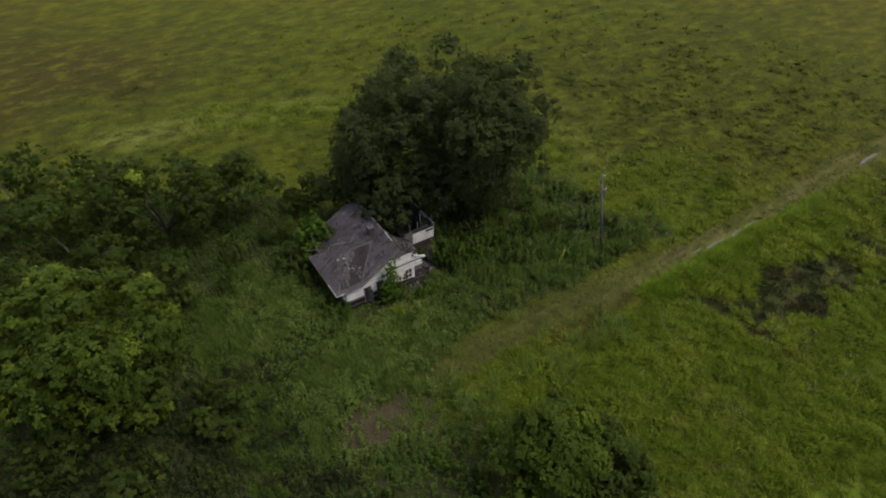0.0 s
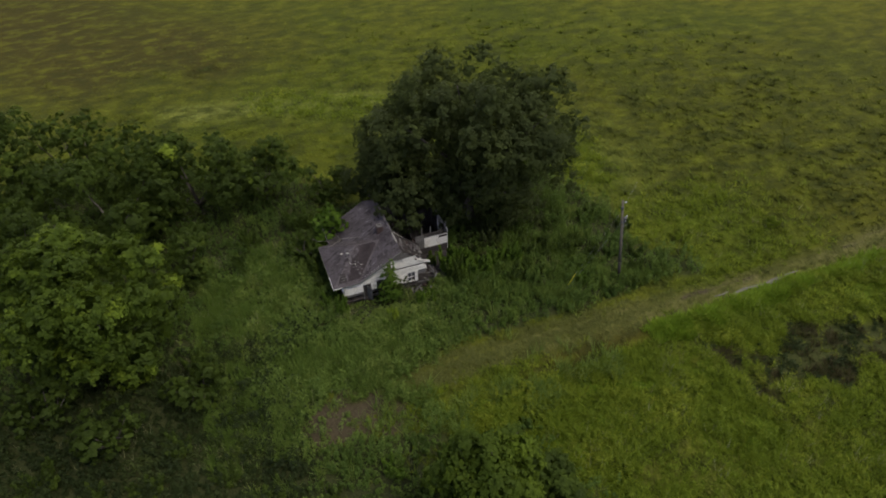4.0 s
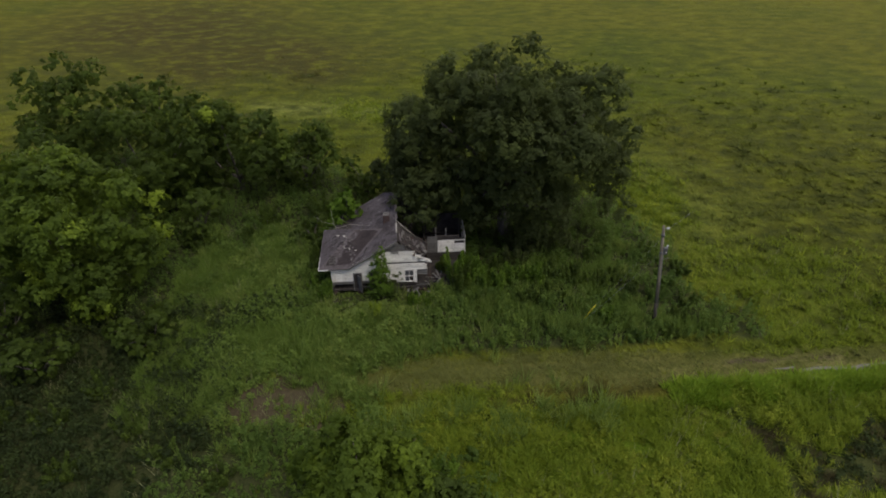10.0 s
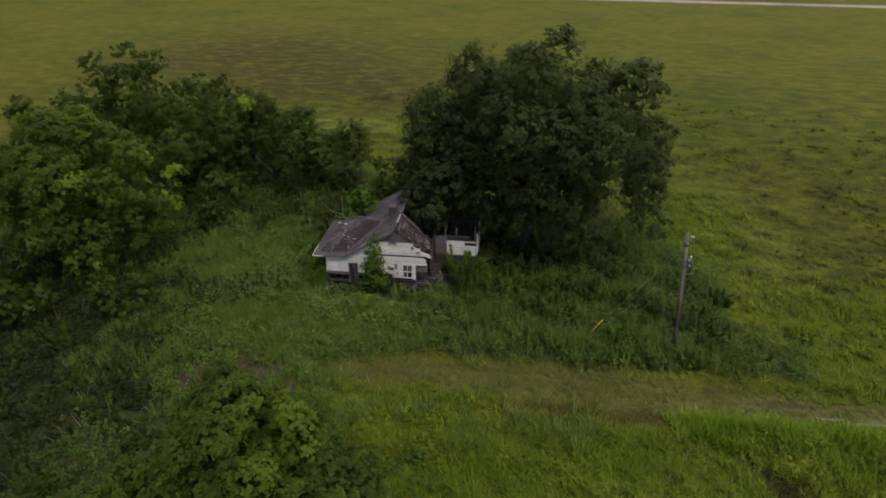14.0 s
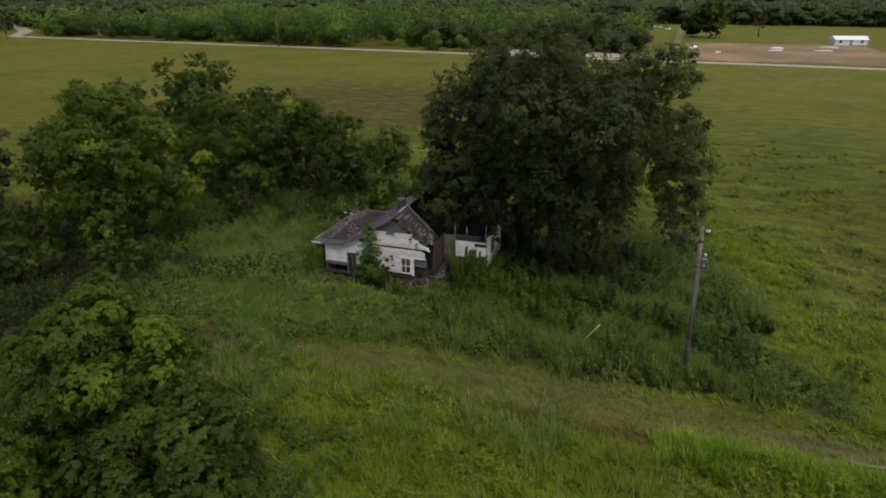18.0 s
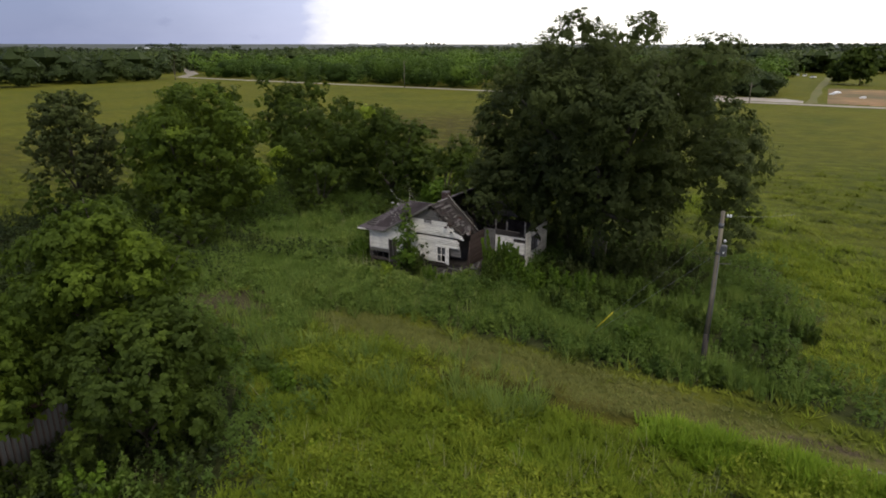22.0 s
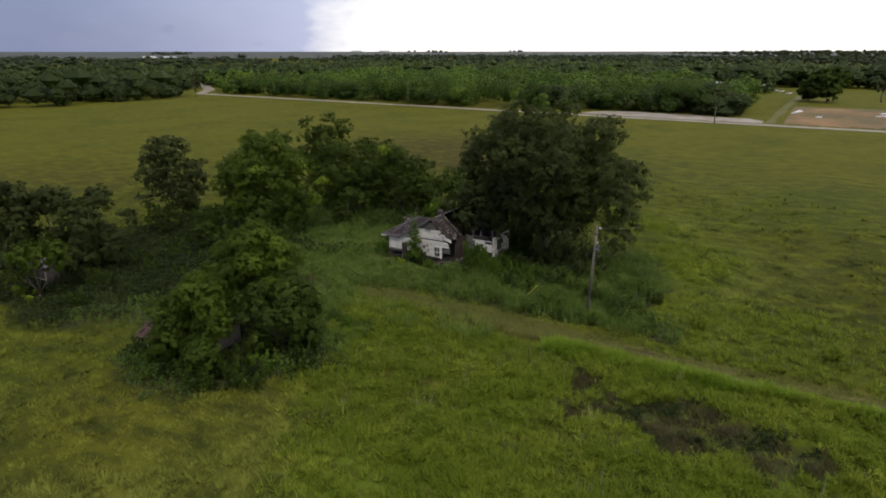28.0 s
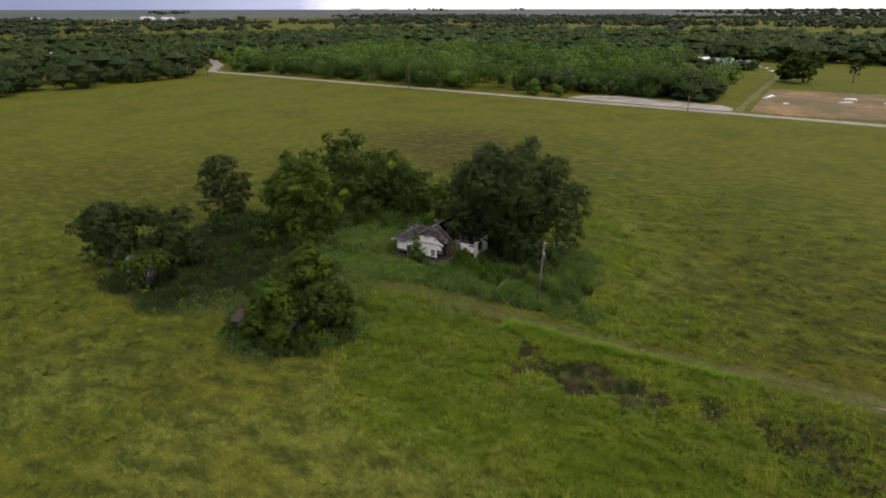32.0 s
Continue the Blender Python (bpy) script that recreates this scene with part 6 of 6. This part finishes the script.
def ragged(x0, x1, y0, y1, n, amp, seed):
    r = random.Random(seed)
    a = [(x0 + (x1 - x0) * i / n, y0 + r.uniform(-amp, amp)) for i in range(n + 1)]
    b = [(x1 - (x1 - x0) * i / n, y1 + r.uniform(-amp, amp)) for i in range(n + 1)]
    return a + b


for px, py, rx, ry in ((40.2, -12.75, 1.7, 0.17), (43.2, -12.85, 1.9, 0.26), (46.4, -12.55, 1.0, 0.12), (37.4, -12.45, 0.9, 0.10), (72.0, -12.0, 2.6, 0.2)):
    edge = [(px + rx * math.cos(a) * (1 + 0.2 * math.sin(5 * a + px)), py + 0.05 * rx * math.cos(a) + ry * math.sin(a) * (1 + 0.45 * math.sin(3 * a + px))) for a in np.linspace(0, 2 * math.pi, 34)[:-1]]
    flat_patch("puddle", edge, float(np.max(ground_z(*np.array(edge).T))) - 0.055, M_WET, "pale wet mud in a wheel rut of the track", "puddle")

# ---- across the pasture: road, lots, woods ----
def road_y(x):
    return 201.5 - 0.078 * x


r_r = random.Random(3)
flat_patch("road", [(x, road_y(x) - 3.2 + r_r.uniform(-0.3, 0.3)) for x in range(-300, 431, 10)] + [(x, road_y(x) + 3.2 + r_r.uniform(-0.3, 0.3)) for x in range(430, -301, -10)], 0.02, M_GRAVEL, "pale gravel road along the pasture", "road")
flat_patch("road", [(-303, 222), (-300, 227), (-330, 262), (-420, 330), (-426, 326), (-337, 258)], 0.025, M_GRAVEL, "pale gravel road turning off into the woods", "road")
flat_patch("gravel_pad", [(-46, 213), (-44, 222), (-40, 226), (-28, 231), (-17, 229), (-4, 228), (8, 223), (21, 222), (27, 214), (27, 206), (10, 206), (-20, 209)], 0.02, M_PAD, "pale crushed-rock yard beside the road", "ground")
flat_patch("clay_lot", ragged(34, 108, 205.5, 297, 64, 2.2, 5), 0.02, M_CLAY, "bare reddish building lot", "ground")
flat_patch("driveway", [(27.5, 205), (31.5, 205.5), (30.6, 230), (32.2, 262), (31.6, 290), (33.6, 330), (34.8, 380), (37, 430), (32.5, 430), (31.6, 385), (29.8, 332), (29.0, 292), (28.2, 255), (28.6, 228)], 0.015, M_DRIVE, "worn grassy drive to the houses", "road")


def far_pole(x, y, h):
    p = empty("utility_pole", pose(x, y, 0), "slim timber utility pole at the roadside", "utility pole", "roadside poles")
    part("post", tube_bm([(0, 0, -0.2), (0, 0, h)], [0.17, 0.12], 8), M_POLE, p)
    part("crossarm", box_bm(-0.9, 0.9, -0.06, 0.06, h - 0.8, h - 0.66), M_POLE, p)
    return p


for x, y, h in ((-132, 208.0, 12.0), (11.5, 196.6, 6.5), (170, 184, 11)):
    far_pole(x, y, h)


def far_house(x, y, turn, w, d, h, wall_mat, roof_mat, label, rise=1.8):
    o = empty("house", pose(x, y, float(far_rise(x, y)), 0, 0, turn), label, "house")
    part("wall", box_bm(-w / 2, w / 2, -d / 2, d / 2, -0.1, h), wall_mat, o)
    bm = bmesh.new()
    e = 0.5
    v = [bm.verts.new(q) for q in ((-w / 2 - e, -d / 2 - e, h), (w / 2 + e, -d / 2 - e, h), (w / 2 + e, d / 2 + e, h), (-w / 2 - e, d / 2 + e, h), (-w / 2 - e, 0, h + rise), (w / 2 + e, 0, h + rise))]
    for f in ((0, 1, 5, 4), (2, 3, 4, 5), (0, 4, 3), (1, 2, 5), (3, 2, 1, 0)):
        bm.faces.new([v[i] for i in f])
    part("roof", bm, roof_mat, o)
    for i in range(max(2, int(w / 4))):
        cx = -w / 2 + (i + 0.5) * w / max(2, int(w / 4))
        pane = part("window", box_bm(cx - 0.6, cx + 0.6, -d / 2 - 0.06, -d / 2 + 0.02, 0.9, 2.1), M_DARKGLASS, o)
        part("sill", box_bm(cx - 0.7, cx + 0.7, -d / 2 - 0.12, -d / 2 + 0.02, 0.82, 0.9), M_FARWHITE, pane)
    part("door", box_bm(-0.5, 0.5, -d / 2 - 0.08, -d / 2 + 0.02, 0.0, 2.1), M_FARROOF, o)
    return o


for i, (x, y, t, w, d, h, wm, rm, label) in enumerate(((-12, 455, 10, 16, 9, 2.8, M_FARWHITE, M_FARROOF, "long low white house among trees"), (-30, 466, -6, 14, 8, 2.7, M_FARWALL, M_FARWHITE, "tan house with a pale metal roof"),
                                                       (6, 442, 20, 12, 8, 2.7, M_FARWALL, M_FARROOF, "tan house with a grey roof"), (-4, 424, 4, 8, 5, 2.4, M_FARWHITE, M_FARWHITE, "white shed with a white roof"), (104, 304, 14, 14, 5, 2.3, M_FARWHITE, M_FARWHITE, "long white trailer home beside the lot"))):
    far_house(x, y, t, w, d, h, wm, rm, label, 1.6)
for x, y, w, d, h in ((-2057, 1489, 44, 24, 8), (-1990, 1520, 40, 22, 7), (-476, 222, 14, 8, 5), (-462, 238, 12, 8, 5), (-1744, 1147, 20, 12, 5), (-2332, 1245, 40, 16, 6), (-3100, 4068, 80, 26, 8), (-2627, 3761, 70, 26, 8)):
    far_house(x, y, 25, w, d, h, M_FARWHITE, M_FARWHITE, "distant white sheet-metal barn", 2.5)


def parked_car(x, y, turn):
    c = empty("parked_car", pose(x, y, 0.06, 0, 0, turn), "small white car parked by the far houses", "car", "cars by the houses")
    bm = box_bm(-2.2, 2.2, -0.88, 0.88, 0.35, 0.95, 0.12)
    part("body", bm, M_CARPAINT, c)
    part("cabin", box_bm(-1.3, 1.0, -0.78, 0.78, 0.95, 1.5, 0.2), M_DARKGLASS, c)
    for wx in (-1.4, 1.4):
        for wy in (-0.85, 0.85):
            wheel = part("wheel", tube_bm([(wx, wy - 0.1, 0.32), (wx, wy + 0.1, 0.32)], [0.32, 0.32], 12), M_RUBBER, c)
            part("rim", tube_bm([(wx, wy - 0.11, 0.32), (wx, wy + 0.11, 0.32)], [0.19, 0.19], 10), M_METAL, wheel)
    return c


parked_car(12, 428, 70)
parked_car(17, 433, 100)
parked_car(21, 425, 80)
parked_car(26, 404, 60)
parked_car(9, 418, 95)
for i, (x, y, w, d, h, t) in enumerate(((36.5, 262, 1.6, 12, 0.7, -14), (70, 270, 5, 3, 0.5, 10), (68, 258, 6, 1.6, 0.3, 30), (86, 262, 7, 1.4, 0.3, 5), (45, 240, 2, 1.5, 0.6, 0), (92, 281, 7, 1.5, 0.4, 3))):
    s = empty("sheet_stack", pose(x, y, 0.07, 0, 0, t), "white building sheets stacked on the bare lot", "building material", "stacks on the lot")
    for k in range(3):
        board("sheet", s, M_FARWHITE, (0.15 * k, 0, h * (k + 0.5) / 3), (w * (1 - 0.1 * k), d * (1 - 0.08 * k), h / 3.2), (0, 0, 4 * k))


def far_trees(name, rng, x, y, h, r, per, leaf, mat, label, shift=0.0, solid=0):
    """A wood: for each tree a lumpy crown of leaf sprays down to the ground."""
    k = len(x)
    idx = np.repeat(np.arange(k), per)
    # five uneven boughs to a crown
    at = unit(rng.normal(size=(k, 5, 3)) + np.array([0, 0, 0.12])) * rng.uniform(0.35, 0.68, (k, 5, 1))
    size = rng.uniform(0.38, 0.60, (k, 5))
    which = rng.randint(0, 5, len(idx))
    d = unit(rng.normal(size=(len(idx), 3)) + np.array([0, 0, 0.35]) + 0.9 * at[idx, which])
    q = at[idx, which] + d * (size[idx, which] * rng.uniform(0.85, 1.08, len(idx)))[:, None]
    p = np.stack([x[idx] + q[:, 0] * r[idx], y[idx] + q[:, 1] * r[idx], far_rise(x[idx], y[idx]) + h[idx] * (0.46 + 0.50 * q[:, 2])], 1)
    nrm = d * 1.0 + rng.normal(size=d.shape) * 0.28 + np.array([0, 0, 0.30])
    tone = np.clip(rng.uniform(0, 1.15, k) + 0.45 * wobble(x, y, 60, 25) + shift, 0, 1)
    leaves, tones = leaf_tris(rng, p, nrm, leaf, 0.95), tone[idx]
    if solid:
        # added filler behind each bough's leaves: a rough eight-sided lump, tone cut for inner shade
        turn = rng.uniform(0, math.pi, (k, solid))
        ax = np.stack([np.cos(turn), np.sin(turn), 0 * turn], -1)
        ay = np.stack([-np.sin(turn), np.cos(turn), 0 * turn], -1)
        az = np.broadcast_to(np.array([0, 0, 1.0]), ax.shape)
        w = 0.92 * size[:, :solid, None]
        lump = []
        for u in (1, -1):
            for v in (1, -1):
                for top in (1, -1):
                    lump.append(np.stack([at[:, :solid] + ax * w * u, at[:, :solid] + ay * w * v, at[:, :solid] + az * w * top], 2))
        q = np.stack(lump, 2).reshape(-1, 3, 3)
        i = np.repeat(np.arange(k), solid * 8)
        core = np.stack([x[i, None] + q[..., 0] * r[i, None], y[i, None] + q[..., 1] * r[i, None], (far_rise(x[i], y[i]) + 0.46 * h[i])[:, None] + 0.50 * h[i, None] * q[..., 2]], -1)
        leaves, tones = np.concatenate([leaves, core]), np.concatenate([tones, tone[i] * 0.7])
    return tagged(quad_part(name, leaves, mat, None, "", tones), label, "woods", kind="stuff")


rng_w = np.random.RandomState(31)


def wood(x0, x1, y0, y1, step, hmin, hmax, keep=None):
    n = int((x1 - x0) * (y1 - y0) / step ** 2)
    x, y = rng_w.uniform(x0, x1, n), rng_w.uniform(y0, y1, n)
    if keep is not None:
        ok = keep(x, y)
        x, y = x[ok], y[ok]
    h = (hmin + (hmax * 1.25 - hmin) * rng_w.uniform(0, 1, len(x)) ** 1.6) * (1 + 0.30 * wobble(x, y, 20, 26))
    return x, y, h, h * rng_w.uniform(0.50, 0.78, len(x)) * (1.4 if step > 12 else 1.0)


pad_free = lambda x, y: (y > road_y(x) + 9 + 1.5 * np.sin(x * 0.3)) & ((x < -47) | (y > 229 + 1.5 * np.sin(x * 0.4))) & ~((x > -30) & (y > 372) & (y < 485)) & ~((x > -14) & (y > 318)) & ~((x > 17 + 2 * np.sin(y * 0.2)) & (y < 362))


def open_land(x, y):
    """Fields beyond the woods: a long strip and a wider one behind it."""
    e = np.interp(y, [391, 526, 734, 909, 1303, 1500], [-887, -810, -777, -739, -745, -790])
    w = np.interp(y, [391, 526, 909, 1303, 1500], [95, 115, 130, 90, 60])
    a = (x < e + 150) & (x > e - w) & (y > 330) & (y < 1500)
    b = np.hypot((x + 2050) / 620, (y - 1650) / 430) < 1.25 + 0.15 * wobble(x, y, 70, 300)
    return a | b | ((np.hypot(x, y) > 2900) & (wobble(x, y, 71, 700) > -0.35))


green = lambda x, y: ~open_land(x, y)
far_trees("roadside_wood", rng_w, *wood(-300, 30, 208, 250, 8.6, 7, 13, pad_free), 1300, 0.62, M_COPPICE, "dense green wood along the gravel road", -0.45)
far_trees("roadside_wood", rng_w, *wood(-75, 18, 230, 252, 7.0, 7, 11, pad_free), 450, 0.85, M_WOODS, "dark trees behind the crushed-rock yard", -0.4, 5)
far_trees("wood_interior", rng_w, *wood(-330, 32, 248, 470, 9.2, 6.5, 12, pad_free), 180, 1.26, M_COPPICE, "dense green wood beyond the road", 0.0)
far_trees("field_edge_wood", rng_w, *wood(-345, -281, -60, 205, 8.8, 8, 14), 480, 0.97, M_WOODS, "dark tree belt along the pasture's far side", -0.8, 5)
far_trees("back_wood", rng_w, *wood(-720, -345, -100, 620, 11.0, 7, 12, lambda x, y: (wobble(x, y, 23, 70) > -0.65) & green(x, y)), 32, 2.2, M_WOODS, "broken woods beyond the tree belt", -0.35, 4)
far_trees("mid_woods", rng_w, *wood(-720, 420, 490, 900, 14.0, 8, 13, lambda x, y: ((wobble(x, y, 21, 120) > -0.75) | (x > -350)) & green(x, y)), 38, 2.3, M_WOODS, "broken woods in the middle distance", -0.2, 4)
far_trees("house_trees", rng_w, *wood(-40, 330, 488, 530, 7.0, 9, 14), 80, 1.6, M_WOODS, "trees behind the far houses", -0.3, 5)
far_trees("house_trees", rng_w, *wood(-36, 14, 402, 419, 6.6, 4, 7.5), 120, 1.1, M_WOODS, "small trees before the far houses", -0.3, 5)
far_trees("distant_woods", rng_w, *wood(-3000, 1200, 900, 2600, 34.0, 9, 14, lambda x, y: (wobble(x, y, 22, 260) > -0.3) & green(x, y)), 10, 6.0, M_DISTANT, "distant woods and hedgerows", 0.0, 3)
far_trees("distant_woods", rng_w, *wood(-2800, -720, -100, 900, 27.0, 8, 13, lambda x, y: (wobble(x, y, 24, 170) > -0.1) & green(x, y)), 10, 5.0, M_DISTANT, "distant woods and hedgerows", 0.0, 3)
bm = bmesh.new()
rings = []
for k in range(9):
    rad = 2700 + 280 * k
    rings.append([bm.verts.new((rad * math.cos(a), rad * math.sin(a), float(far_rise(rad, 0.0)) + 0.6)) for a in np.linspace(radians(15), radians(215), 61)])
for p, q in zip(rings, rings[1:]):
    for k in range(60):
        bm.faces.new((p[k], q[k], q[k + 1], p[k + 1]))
tagged(link_mesh("distant_fields", bm, M_FARFIELD), "far fields with the haze of distance in their colour", "fields", kind="structure")
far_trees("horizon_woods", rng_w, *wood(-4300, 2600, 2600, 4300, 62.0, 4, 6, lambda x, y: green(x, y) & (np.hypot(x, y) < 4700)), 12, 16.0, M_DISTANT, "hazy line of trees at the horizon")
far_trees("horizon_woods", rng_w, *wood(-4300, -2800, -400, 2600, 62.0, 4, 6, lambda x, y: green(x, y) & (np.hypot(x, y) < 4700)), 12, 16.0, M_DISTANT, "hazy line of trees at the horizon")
for i, (x, y, h, r) in enumerate(((47, 336, 18.5, 11.0), (38, 345, 12, 6.0), (107, 214, 13, 6.5))):
    tree("roadside_oak", (x, y), h, r, 1.0, M_HEDGE, "round dark oak beside the far drive", 60 + i, leaves=15000, leaf=1.2, lobes=52, full=2.8, trunk=0.4)
tree("pasture_tree", (72, 352), 15.5, 6.2, 4.0, M_GREY, "open-crowned tree in the far paddock", 62, leaves=1800, leaf=0.8, lobes=12, trunk=0.35)
tree("roadside_poplar", (-281, 204), 15.0, 3.2, 1.0, M_GREY, "pale upright tree at the road's corner", 63, leaves=1500, leaf=0.9, lobes=12, trunk=0.3)
